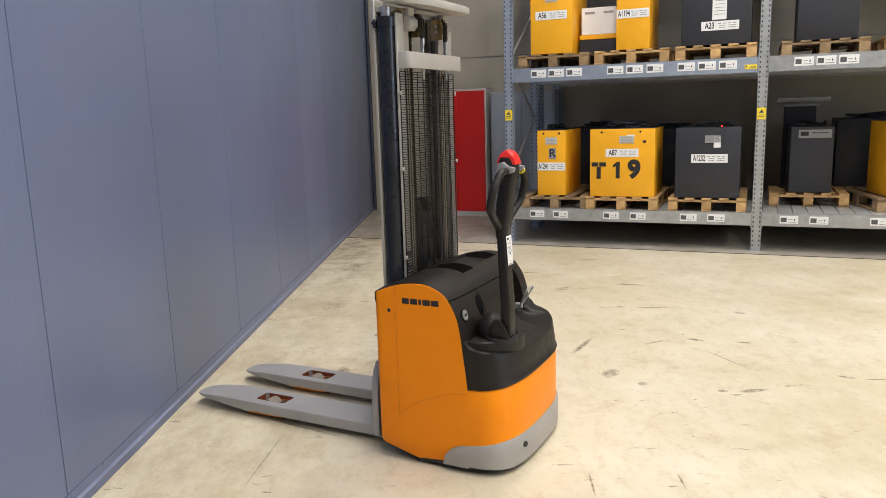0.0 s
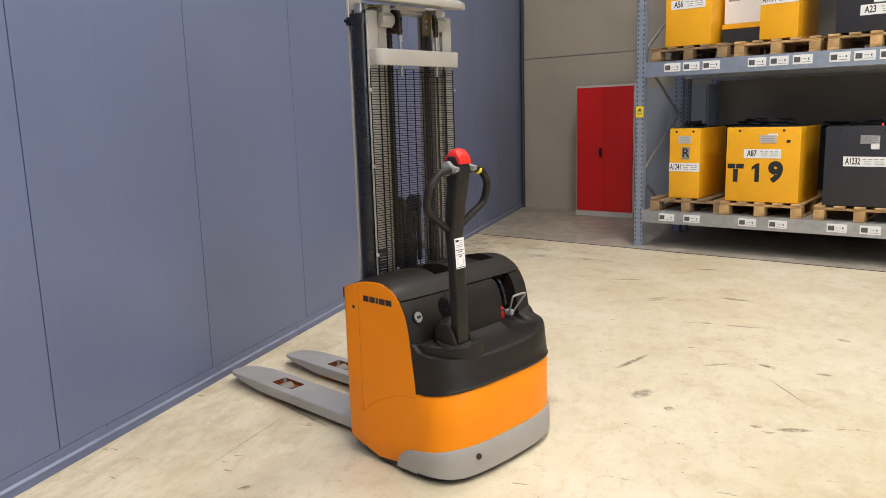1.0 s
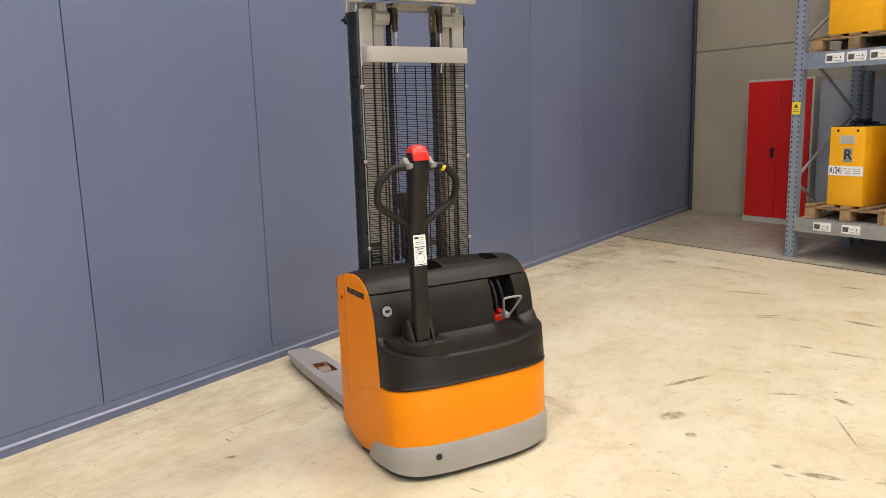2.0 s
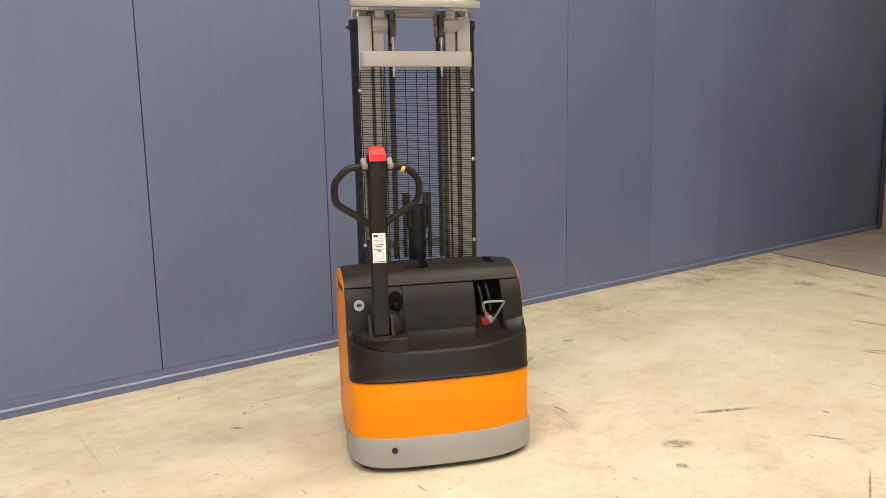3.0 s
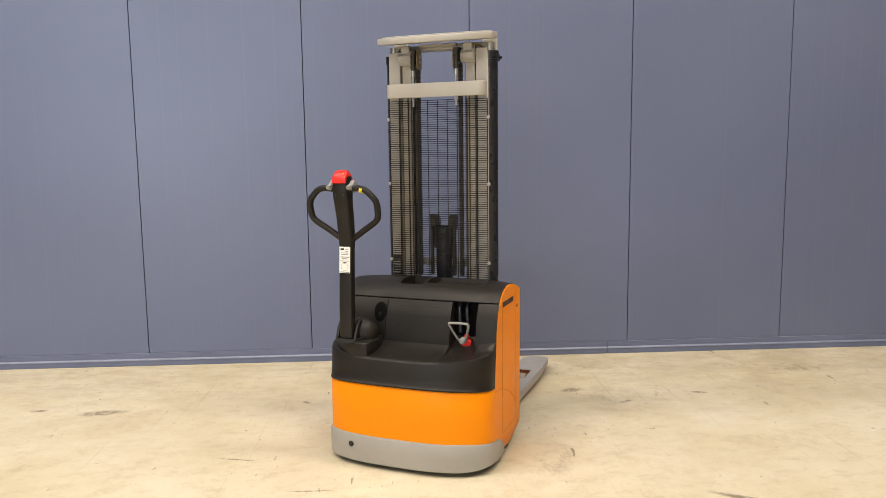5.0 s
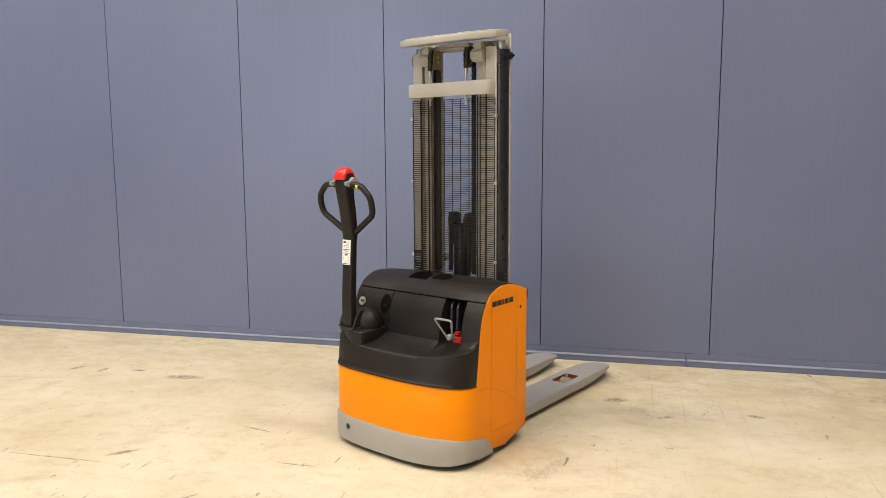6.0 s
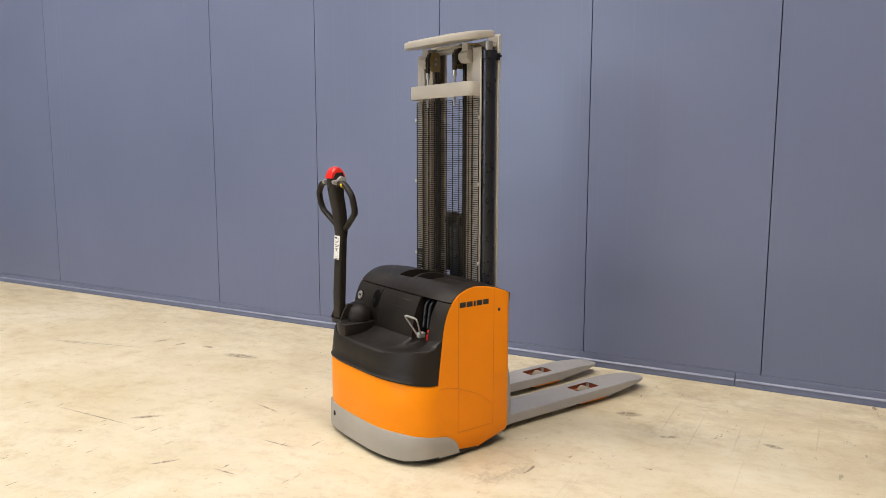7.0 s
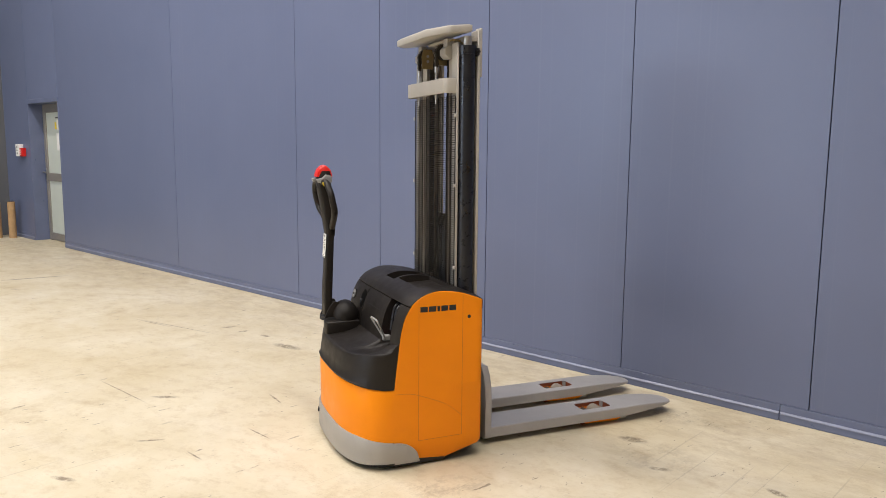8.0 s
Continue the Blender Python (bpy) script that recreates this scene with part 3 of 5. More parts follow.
# upper side panels
for sgn in (1, -1):
    bm = B()
    xs = [-0.004, -0.004, -0.012, -0.03] + [p[0] for p in reversed(EDGE) if -0.4595 < p[0] < -0.035]
    ys = [0.36, 0.385, 0.402] + [HALF] * (len(xs) - 3)
    rows = []
    for f in (0.0, 0.3, 0.6, 0.85, 1.0):
        rows.append([(x, sgn * y, 0.384 + (max(crown(x), 0.388) - 0.384) * f) for x, y in zip(xs, ys)])
    rows.append([(x + 0.001, sgn * (y - 0.003), max(crown(x), 0.388) + 0.002) for x, y in zip(xs, ys)])
    rows.append([(x + 0.004, sgn * (y - 0.007), max(crown(x), 0.388) - 0.006) for x, y in zip(xs, ys)])
    grid(bm, rows)
    bmesh.ops.recalc_face_normals(bm, faces=bm.faces)
    panel = part("side_panel", bm, M_ORANGE, stacker, "orange painted side panel")
    y = sgn * (HALF + 0.0004)
    seams = [[(-0.118, y, 0.13 if sgn < 0 else 0.225), (-0.118, y, 0.822)], curve_points([(-0.455, y, 0.366), (-0.39, y, 0.362), (-0.328, y, 0.345), (-0.2, y, 0.29), (-0.118, y, 0.225)])]
    if sgn < 0:
        seams += [[(-0.34, y, 0.128), (-0.34, y, 0.806)], [(-0.34, y, 0.128), (-0.118, y, 0.13)]]
    for run in seams:
        bm = B()
        tube(bm, run, 0.0009, 6)
        part("seam", bm, M_SEAM, panel)
    bm = B()
    cyl(bm, (-0.085, sgn * (HALF - 0.004), 0.708), (-0.085, sgn * (HALF + 0.0012), 0.708), 0.0085, 16)
    part("screw_hole", bm, M_INK, panel)
    # maker's mark as plain bars
    for i, w in enumerate((0.036, 0.036, 0.012, 0.034, 0.034)):
        x0 = (-0.333, -0.291, -0.248, -0.229, -0.188)[i]
        bm = B()
        box(bm, x0, x0 + w, y - 0.001, y + 0.001, 0.745, 0.770)
        part("mark", bm, M_INK, panel)

# grey bumper round the foot, ends swept down
bm = B()
ringb = plan(0.009)
rows = []
for f in (0, 1, 2, 3, 4, 5):
    row = []
    for x, y in ringb:
        t = max(0.0, min(1.0, (-0.335 - x) / 0.13))
        top = 0.03 + 0.102 * (1 - (1 - t) ** 2) ** 0.5 if t > 0 else 0.03
        top += 0.026 * max(0.0, min(1.0, (BACK - x) / 0.16))
        corner = max(0.0, abs(y) - 0.30) / 0.11
        low = 0.020 + 0.012 * min(1, corner) ** 2
        k = (0.0, 0.06, 0.5, 0.94, 1.0, 1.0)[f]
        ins = (0.012, 0.0, -0.001, 0.0, 0.004, 0.03)[f]
        row.append((x + ins * (1 if x < BACK else 0), y * (1 - ins / HALF), low + (max(top, low + 0.002) - low) * k))
    rows.append(row)
sel = [i for i, (x, y) in enumerate(ringb) if x < -0.33]
rows = [[r[i] for i in sel] for r in rows]
grid(bm, rows)
bmesh.ops.recalc_face_normals(bm, faces=bm.faces)
bumper = part("bumper", bm, M_BUMPER, stacker, "grey painted steel bumper")
for sgn in (1, -1):
    bm = B()
    n = 10
    up, dn, inn = [], [], []
    for i in range(n + 1):
        x = -0.335 - 0.126 * i / n
        t = i / n
        up.append((x, sgn * (HALF + 0.009), 0.03 + 0.102 * (1 - (1 - t) ** 2) ** 0.5))
        dn.append((x, sgn * (HALF + 0.009), 0.030))
        inn.append((x, sgn * (HALF - 0.01), up[-1][2]))
    grid(bm, [dn, up, inn])
    bmesh.ops.recalc_face_normals(bm, faces=bm.faces)
    part("bumper_end", bm, M_BUMPER, stacker)
bm = B()
hx = front(0.233, 0.009)
cyl(bm, (hx + 0.01, 0.241, 0.107), (hx - 0.0035, 0.247, 0.107), 0.0135, 20)
part("bore", bm, M_INK, bumper, "dark round bore")

bm = B()
under = [(x + 0.02 if x < BACK else min(x, -0.12), y * 0.965) for x, y in plan() if x < -0.1]
prism(bm, under, "z", 0.012, 0.10, 0.006, 2)
part("chassis", bm, M_BLACK2, stacker, "black underbody")
bm = B()
box(bm, -0.035, -0.006, -0.385, 0.385, 0.08, 0.765, 0.004)
part("rear_panel", bm, M_BLACK2, stacker)
for x, y in ((-0.50, 0.0), (-0.42, 0.27), (-0.42, -0.27)):
    bm = B()
    cyl(bm, (x, y - 0.03, 0.062), (x, y + 0.03, 0.062), 0.06, 20)
    part("drive_wheel", bm, M_BLACK2, stacker)


# upper cowl with its trays
def cowl_z(x, y):
    z = crown(x) + 0.003 + 0.012 * (1 - (abs(y) / 0.41) ** 6)
    if 0.008 < y < 0.125 and -0.315 < x < -0.128:
        z = min(z, 0.797 - 0.05 * max(0.0, x + 0.25))
    elif -0.31 < y < -0.014 and -0.30 < x < -0.128:
        z = min(z, 0.817 + 0.04 * (x + 0.2))
    return z


def soft_axis(lo, hi, cuts, step):
    vals = set()
    v = lo
    while v < hi:
        vals.add(round(v, 4))
        v += step
    vals.add(hi)
    for c in cuts:
        vals.add(round(c - 0.0025, 4))
        vals.add(round(c + 0.0025, 4))
    return sorted(vals)


bm = B()
ycuts = sorted(soft_axis(-0.402, 0.402, (0.008, 0.125, -0.31, -0.014), 0.02) + [-0.4075, 0.4075])
xcuts = soft_axis(-0.30, -0.012, (-0.128,), 0.02)
rows = []
for y in ycuts:
    off = 0.003 + 0.012 * (1 - (abs(y) / 0.41) ** 6)
    xs0 = edge_x(0.774) - off
    row = [(xs0 + 0.015, y, 0.7725), (xs0 - 0.001, y, 0.7735), (xs0 - 0.001, y, 0.776)]
    for (xa, za), (xb, zb) in zip(EDGE, EDGE[1:]):
        if za > 0.777 and xa < -0.319:
            d = math.hypot(xb - xa, zb - za)
            row.append((xa - off * (zb - za) / d, y, za + off * (xb - xa) / d))
    row.append((-0.3175, y, cowl_z(-0.3175, y)))
    row.append((-0.3125, y, cowl_z(-0.3125, y)))
    for x in xcuts:
        if x > -0.312:
            row.append((x, y, cowl_z(x, y)))
    row.append((-0.012, y, 0.74))
    rows.append(row)
grid(bm, rows)
bmesh.ops.recalc_face_normals(bm, faces=bm.faces)
cowl = part("cowl", bm, M_BLACK, stacker, "black plastic battery cover with two moulded trays", smooth=28)


# front hood: skirt, ledge, hollow, upright face, recess for the plug
def hood_row(y):
    f = front(y)
    w = min(1.0, abs(y) / 0.405)
    lip = 0.533 + 0.03 * w ** 3
    deep = 0.115 if -0.312 < y < -0.182 else 0.0
    groove = 0.006 if abs(y - 0.153) < 0.002 else 0.0
    f0 = min(f, -0.462)
    up = rise(y)
    row = [(f0 + 0.03, y, 0.385 + up), (f0 - 0.004, y, 0.385 + up), (f0 - 0.006, y, 0.393 + up), (f0 + 0.001, y, 0.400 + up), (f0 + 0.006, y, 0.45 + up * 0.5), (f0 + 0.016, y, lip - 0.014), (f0 + 0.021, y, lip - 0.004), (f0 + 0.031, y, lip)]
    x1 = -0.452
    start = f0 + 0.031
    if start < x1 - 0.03:
        for k in range(1, 8):
            t = k / 8
            row.append((start + (x1 - start) * t, y, lip + 0.012 * t + 0.06 * max(0, t - 0.35) ** 2.2))
    else:
        for k in range(1, 8):
            row.append((start + (x1 - start) * k / 8, y, lip + 0.004 * k))
    for k in range(1, 8):
        t = k / 7
        wide = 0.030 * (1 - t)
        side = min(1.0, max(0.0, (y + 0.318 + wide) / 0.012)) * min(1.0, max(0.0, (-0.176 + wide - y) / 0.012))
        x, yy, z = row[7 + k]
        row[7 + k] = (x, yy, z - 0.024 * t ** 1.3 * side)
    zb = row[-1][2]
    for k in range(8):
        t = k / 7
        z = zb + 0.012 + (0.7685 - zb - 0.012) * t
        x = max(x1, edge_x(z) - 0.003 - 0.012 * (1 - w ** 6)) + groove
        row.append((x + deep * min(1, 0.35 + t * 3), y, z))
    row.append((row[-1][0] + 0.02, y, 0.769))
    return row


bm = B()
ycuts = soft_axis(-0.402, 0.402, (-0.312, -0.182), 0.01) + [0.1505, 0.1515, 0.1545, 0.1555] + [-0.4085, -0.4105, 0.4085, 0.4105, -0.406, 0.406]
rows = [hood_row(y) for y in sorted(ycuts)]
rows = [[(x + 0.06, y - 0.0003, z) for x, y, z in rows[0]]] + rows + [[(x + 0.06, y + 0.0003, z) for x, y, z in rows[-1]]]
grid(bm, rows)
bmesh.ops.recalc_face_normals(bm, faces=bm.faces)
hood = part("hood", bm, M_BLACK, stacker, "black moulded plastic front hood", smooth=42)
bm = B()
for z in (0.700, 0.742):
    box(bm, edge_x(z) - 0.0155, edge_x(z), -0.145, 0.10, z - 0.0008, z + 0.0008)
part("moulded_line", bm, M_BLACK2, hood)
# charge indicator and key switch
bm = B()
cyl(bm, (-0.40, 0.350, 0.694), (-0.4265, 0.350, 0.7015), 0.027, 28)
part("indicator", bm, M_VOID, hood)
bm = B()
cyl(bm, (-0.40, 0.350, 0.694), (-0.4295, 0.350, 0.7023), 0.0235, 24)
part("indicator_ring", bm, M_STEEL, hood, "chromed round charge indicator")
bm = B()
cyl(bm, (-0.40, 0.350, 0.694), (-0.4310, 0.350, 0.7028), 0.0195, 24)
part("indicator_face", bm, M_GREYP, hood)
bm = B()
box(bm, -0.4340, -0.425, 0.340, 0.360, 0.698, 0.709, 0.001)
part("display", bm, M_INK, hood)
# thin black oval on the face paints the shade of the inset key recess
bm = B()
bmesh.ops.create_uvsphere(bm, u_segments=24, v_segments=14, radius=1, matrix=Matrix.LocRotScale((-0.4262, 0.186, 0.706), Matrix.Rotation(radians(16), 3, "Y").to_quaternion(), (0.006, 0.034, 0.050)))
part("key_recess", bm, M_VOID, hood, "black oval painted as the shaded key recess")
bm = B()
cyl(bm, (-0.425, 0.186, 0.694), (-0.435, 0.186, 0.694), 0.012, 16)
box(bm, -0.442, -0.432, 0.183, 0.189, 0.682, 0.706, 0.002)
part("key_switch", bm, M_CYL, hood)

# added black sheet, in place of the shade deep in the plug recess
bm = B()
box(bm, -0.352, -0.340, -0.310, -0.184, 0.60, 0.766)
part("recess_shade", bm, M_VOID, hood, "black sheet painted as shade behind the battery plug")

# battery plug in its recess
bm = B()
box(bm, -0.398, -0.36, -0.274, -0.224, 0.552, 0.590, 0.005)
box(bm, -0.402, -0.38, -0.260, -0.238, 0.598, 0.616, 0.003)
plug = part("battery_plug", bm, M_RED, stacker, "red battery plug with grey pull handle")
bm = B()
loop = curve_points([(-0.452, -0.249, 0.595), (-0.458, -0.232, 0.604), (-0.490, -0.208, 0.664), (-0.502, -0.202, 0.686), (-0.505, -0.215, 0.694), (-0.505, -0.283, 0.694), (-0.502, -0.297, 0.686), (-0.490, -0.290, 0.664), (-0.458, -0.266, 0.604), (-0.452, -0.249, 0.595)], 5)
tube(bm, loop, 0.0055, 8, flat=0.8)
box(bm, -0.464, -0.424, -0.262, -0.236, 0.584, 0.612, 0.005)
part("pull_handle", bm, M_GREYP, plug, "grey plastic pull handle")
for y in (-0.225, -0.262):
    bm = B()
    tube(bm, curve_points([(-0.41, y, 0.628), (-0.40, y + 0.004, 0.69), (-0.385, y + 0.012, 0.735), (-0.350, y + 0.015, 0.762)]), 0.0085, 10)
    part("cable", bm, M_CYL, plug)

# tiller
bm = B()
out = [(-0.634, 0.184), (-0.630, 0.166), (-0.617, 0.159), (-0.47, 0.159), (-0.45, 0.164), (-0.45, 0.388), (-0.50, 0.386), (-0.538, 0.370), (-0.578, 0.338), (-0.610, 0.29), (-0.629, 0.235)]
prism(bm, [(x, y) for x, y in out], "z", 0.52, 0.597, 0.008, 3)
part("tiller_plinth", bm, M_BLACK, stacker)
bm = B()
bmesh.ops.create_uvsphere(bm, u_segments=28, v_segments=16, radius=1, matrix=Matrix.LocRotScale((-0.512, 0.240, 0.612), None, (0.070, 0.080, 0.082)))
part("pivot_boot", bm, M_BLACK, stacker, "round black rubber boot at the tiller foot")
bm = B()
cyl(bm, (-0.565, 0.278, 0.59), (-0.565, 0.278, 0.608), 0.072, 28)
part("pivot_ring", bm, M_BLACK2, stacker)
for dy in (-0.047, 0.047):
    bm = B()
    prism(bm, [(-0.625, 0.605), (-0.54, 0.605), (-0.528, 0.65), (-0.548, 0.685), (-0.575, 0.69), (-0.60, 0.66)], "y", 0.278 + dy - 0.007, 0.278 + dy + 0.007, 0.003)
    part("pivot_cheek", bm, M_BLACK, stacker)

tiller = part("tiller", (lambda q: (prism(q, [(-0.620, 0.612), (-0.578, 0.612), (-0.577, 0.70), (-0.562, 1.06), (-0.600, 1.06), (-0.619, 0.75)], "y", 0.245, 0.312, 0.009, 3), q)[1])(B()), M_BLACK, stacker, "black steering tiller column")
HY = 0.278
bm = B()
rows = []
for z, xa, xb, w in ((1.035, -0.603, -0.559, 0.035), (1.07, -0.607, -0.556, 0.037), (1.12, -0.614, -0.558, 0.036), (1.18, -0.622, -0.562, 0.037), (1.25, -0.636, -0.575, 0.039), (1.30, -0.644, -0.578, 0.041), (1.345, -0.645, -0.572, 0.040), (1.375, -0.638, -0.574, 0.034)):
    e = 0.012
    rows.append([(xa, HY - w + e, z), (xa, HY + w - e, z), (xa + e * 0.4, HY + w - e * 0.4, z), (xa + e, HY + w, z), (xb - e, HY + w, z), (xb - e * 0.4, HY + w - e * 0.4, z), (xb, HY + w - e, z), (xb, HY - w + e, z), (xb - e * 0.4, HY - w + e * 0.4, z), (xb - e, HY - w, z), (xa + e, HY - w, z), (xa + e * 0.4, HY - w + e * 0.4, z), (xa, HY - w + e, z)])
vs = grid(bm, rows)
bm.faces.new(vs[-1][:-1])
bm.faces.new(vs[0][:-1][::-1])
bmesh.ops.remove_doubles(bm, verts=bm.verts, dist=0.0001)
bmesh.ops.recalc_face_normals(bm, faces=bm.faces)
head = part("tiller_head", bm, M_BLACK, stacker, "black moulded tiller head")
for sgn in (1, -1):
    pts = [(0.030, 1.312, -0.622), (0.065, 1.320, -0.622), (0.105, 1.320, -0.622), (0.132, 1.311, -0.621), (0.156, 1.291, -0.619), (0.177, 1.268, -0.615), (0.185, 1.246, -0.611), (0.186, 1.220, -0.606), (0.184, 1.196, -0.600), (0.174, 1.173, -0.595), (0.152, 1.156, -0.591), (0.10, 1.124, -0.583), (0.028, 1.078, -0.575)]
    bm = B()
    tube(bm, curve_points([(x, HY + sgn * y * 0.945, z) for y, z, x in pts], 6), 0.0145, 12, flat=1.15)
    part("grip", bm, M_BLACK, head, "black looped handle grip")
bm = B()
tube(bm, [(-0.621, HY - 0.099, 1.3165), (-0.621, HY - 0.113, 1.312)], 0.0165, 14, flat=1.15)
part("band", bm, M_YELLOW, head, "yellow ring on the grip")
bm = B()
rows = []
for k in range(9):
    t = k / 8 * math.pi
    rows.append([(-0.611 - 0.040 * math.cos(t), HY + s, 1.345 + 0.06 * math.sin(t) * q) for s, q in ((-0.034, 0.0), (-0.034, 0.78), (-0.028, 0.95), (-0.015, 1.0), (0.0, 1.02), (0.015, 1.0), (0.028, 0.95), (0.034, 0.78), (0.034, 0.0))])
grid(bm, rows)
bmesh.ops.recalc_face_normals(bm, faces=bm.faces)
part("belly_switch", bm, M_RED, head, "red rounded emergency reverse button")
for sgn in (1, -1):
    bm = B()
    prism(bm, [(-0.655, 1.318), (-0.60, 1.30), (-0.578, 1.322), (-0.582, 1.35), (-0.61, 1.358), (-0.63, 1.340), (-0.66, 1.334)], "y", HY + sgn * 0.041, HY + sgn * 0.064, 0.006)
    part("thumb_lever", bm, M_GREYP, head, "grey thumb lever")
    for y, z, x in ((0.02, 1.29, -0.6445), (0.022, 1.095, -0.610), (0.085, 1.122, -0.5975)):
        bm = B()
        cyl(bm, (x + 0.004, HY + sgn * y, z), (x - 0.001, HY + sgn * y, z), 0.0045, 10)
        part("screw", bm, M_INK, head)
bm = B()
for i in range(5):
    x0 = HY - 0.022 + i * 0.0095
    box(bm, -0.6305, -0.6285, x0, x0 + 0.0015, 1.222 + 0.003 * (i % 2), 1.234)
    box(bm, -0.6305, -0.6285, x0, x0 + 0.006, 1.2335, 1.2345)
part("scratched_marking", bm, M_INKG, head)
# test sticker on the column
SL = math.atan2(0.022, 0.31)
SM = Matrix.Translation((-0.6088, HY, 0.984)) @ Matrix.Rotation(SL, 4, "Y")
bm = B()
box(bm, -0.0012, 0.0, -0.028, 0.028, -0.062, 0.062)
sticker = part("sticker", bm, M_STICK, tiller, "white inspection sticker with black print", SM)
bm = B()
for y0, y1, z0, z1 in ((0.004, 0.022, 0.046, 0.055), (-0.018, 0.0, 0.040, 0.042), (-0.018, 0.0, 0.050, 0.0515), (-0.02, 0.02, 0.032, 0.0335), (-0.016, 0.018, 0.025, 0.0265), (-0.022, 0.022, 0.012, 0.015), (-0.014, 0.014, 0.004, 0.007), (-0.022, 0.022, -0.006, -0.004), (-0.024, 0.024, -0.059, -0.056)):
    box(bm, -0.0018, -0.001, y0, y1, z0, z1)
part("print", bm, M_INK, tiller, "", SM)
bm = B()
for k in range(24):
    t = k / 24 * math.tau
    box(bm, -0.0018, -0.001, 0.018 * math.cos(t) - 0.0012, 0.018 * math.cos(t) + 0.0012, -0.032 + 0.018 * math.sin(t) - 0.0012, -0.032 + 0.018 * math.sin(t) + 0.0012)
part("stamp_ring", bm, M_INKG, tiller, "", SM)
bm = B()
prism(bm, [(-0.012, -0.010), (0.012, -0.010), (0.0, -0.017)], "x", -0.0018, -0.001)
part("arrow", bm, M_INK, tiller, "", SM)
bm = B()
cyl(bm, (-0.586, HY - 0.03, 0.80), (-0.586, HY - 0.0345, 0.80), 0.005, 12)
part("bolt", bm, M_INK, tiller)

# mast
MZ0, MZ1 = 0.10, 2.011
for sgn in (1, -1):
    def Y(v):
        return MC + sgn * v
    bm = B()
    box(bm, -0.098, -0.086, Y(0.205), Y(0.268), MZ0, MZ1 - 0.02, 0.003)
    box(bm, -0.086, 0.004, Y(0.205), Y(0.216), MZ0, MZ1 - 0.02, 0.002)
    box(bm, 0.002, 0.016, Y(0.205), Y(0.284), MZ0, MZ1 + 0.04, 0.003)
    part("outer_rail", bm, M_MAST, stacker, "light grey painted mast channel")
    bm = B()
    box(bm, -0.088, -0.076, Y(0.146), Y(0.198), MZ0, MZ1 - 0.005, 0.003)
    box(bm, -0.076, -0.004, Y(0.188), Y(0.198), MZ0, MZ1 - 0.005, 0.002)
    box(bm, -0.004, 0.012, Y(0.146), Y(0.198), MZ0, MZ1 - 0.005, 0.003)
    part("inner_rail", bm, M_RAIL, stacker, "greasy grey inner mast channel")
    # brown strips laid on the rails paint their dark, greasy gaps
    for xa, ya, w in ((-0.0995, 0.206, 0.008), (-0.0895, 0.164, 0.007), (-0.0895, 0.146, 0.006)):
        bm = B()
        box(bm, xa, xa + 0.002, Y(ya), Y(ya + w), MZ0, 1.76)
        part("gap_strip", bm, M_GAP, stacker, "brown strip painted as a greasy dark gap")
    bm = B()
    cyl(bm, (-0.043, Y(0.262), 0.10), (-0.043, Y(0.262), 1.946), 0.039, 28)
    cylinder = part("lift_cylinder", bm, M_CYL, stacker, "black lacquered lift cylinder")
    bm = B()
    cyl(bm, (-0.043, Y(0.262), 1.936), (-0.043, Y(0.262), 1.976), 0.044, 28)
    part("collar", bm, M_CYL, cylinder)
    bm = B()
    cyl(bm, (-0.043, Y(0.262), 1.971), (-0.043, Y(0.262), 2.021), 0.022, 20)
    part("piston_rod", bm, M_STEEL, cylinder)
    bm = B()
    box(bm, -0.012, 0.004, Y(0.270), Y(0.300), 1.931, 1.966, 0.002)
    cyl(bm, (-0.004, Y(0.295), 1.949), (-0.004, Y(0.312), 1.949), 0.007, 10)
    part("clamp_bolt", bm, M_CYL, cylinder)
    # chain wheel and bracket
    bm = B()
    cyl(bm, (-0.105, Y(0.103), 1.956), (-0.105, Y(0.127), 1.956), 0.034, 24)
    part("chain_wheel", bm, M_CHAIN, stacker)
    bm = B()
    octagon = [(-0.100 + 0.034 * math.cos(math.tau * (k + 0.5) / 8), 1.953 + 0.034 * math.sin(math.tau * (k + 0.5) / 8)) for k in range(8)]
    ends = sorted((Y(0.132), Y(0.203)))
    prism(bm, octagon, "y", ends[0], ends[1], 0.004)
    box(bm, -0.118, -0.082, ends[0] + 0.012, ends[1] - 0.012, 1.98, 2.018, 0.003)
    part("wheel_bracket", bm, M_MAST, stacker, "light grey eight-sided wheel bracket")
    bm = B()
    prism(bm, [(-0.132, 1.898), (-0.074, 1.898), (-0.070, 1.960), (-0.080, 1.996), (-0.126, 1.996), (-0.136, 1.960)], "y", Y(0.097) - 0.003, Y(0.097) + 0.003, 0.0015)
    plate_ob = part("wheel_plate", bm, M_BRASS, stacker, "bronze coloured wheel plate")
    for z in (1.936, 1.962):
        bm = B()
        cyl(bm, (-0.103, Y(0.097), z), (-0.103, Y(0.090), z), 0.007, 10)
        part("bolt", bm, M_STEEL, plate_ob)
    bm = B()
    tube(bm, curve_points([(-0.05, Y(0.232), 1.99), (-0.075, Y(0.215), 2.008), (-0.10, Y(0.19), 2.006), (-0.115, Y(0.165), 1.992)]), 0.0045, 8)
    part("oil_pipe", bm, M_BRASS, stacker, "thin brass oil pipe")
    bm = B()
    box(bm, 0.017, 0.029, *sorted((Y(0.222), Y(0.276))), 1.835, 2.062, 0.003)
    part("rail_stop", bm, M_MAST, stacker)
    # chains: front run to the anchor, rear run down
    bm = B()
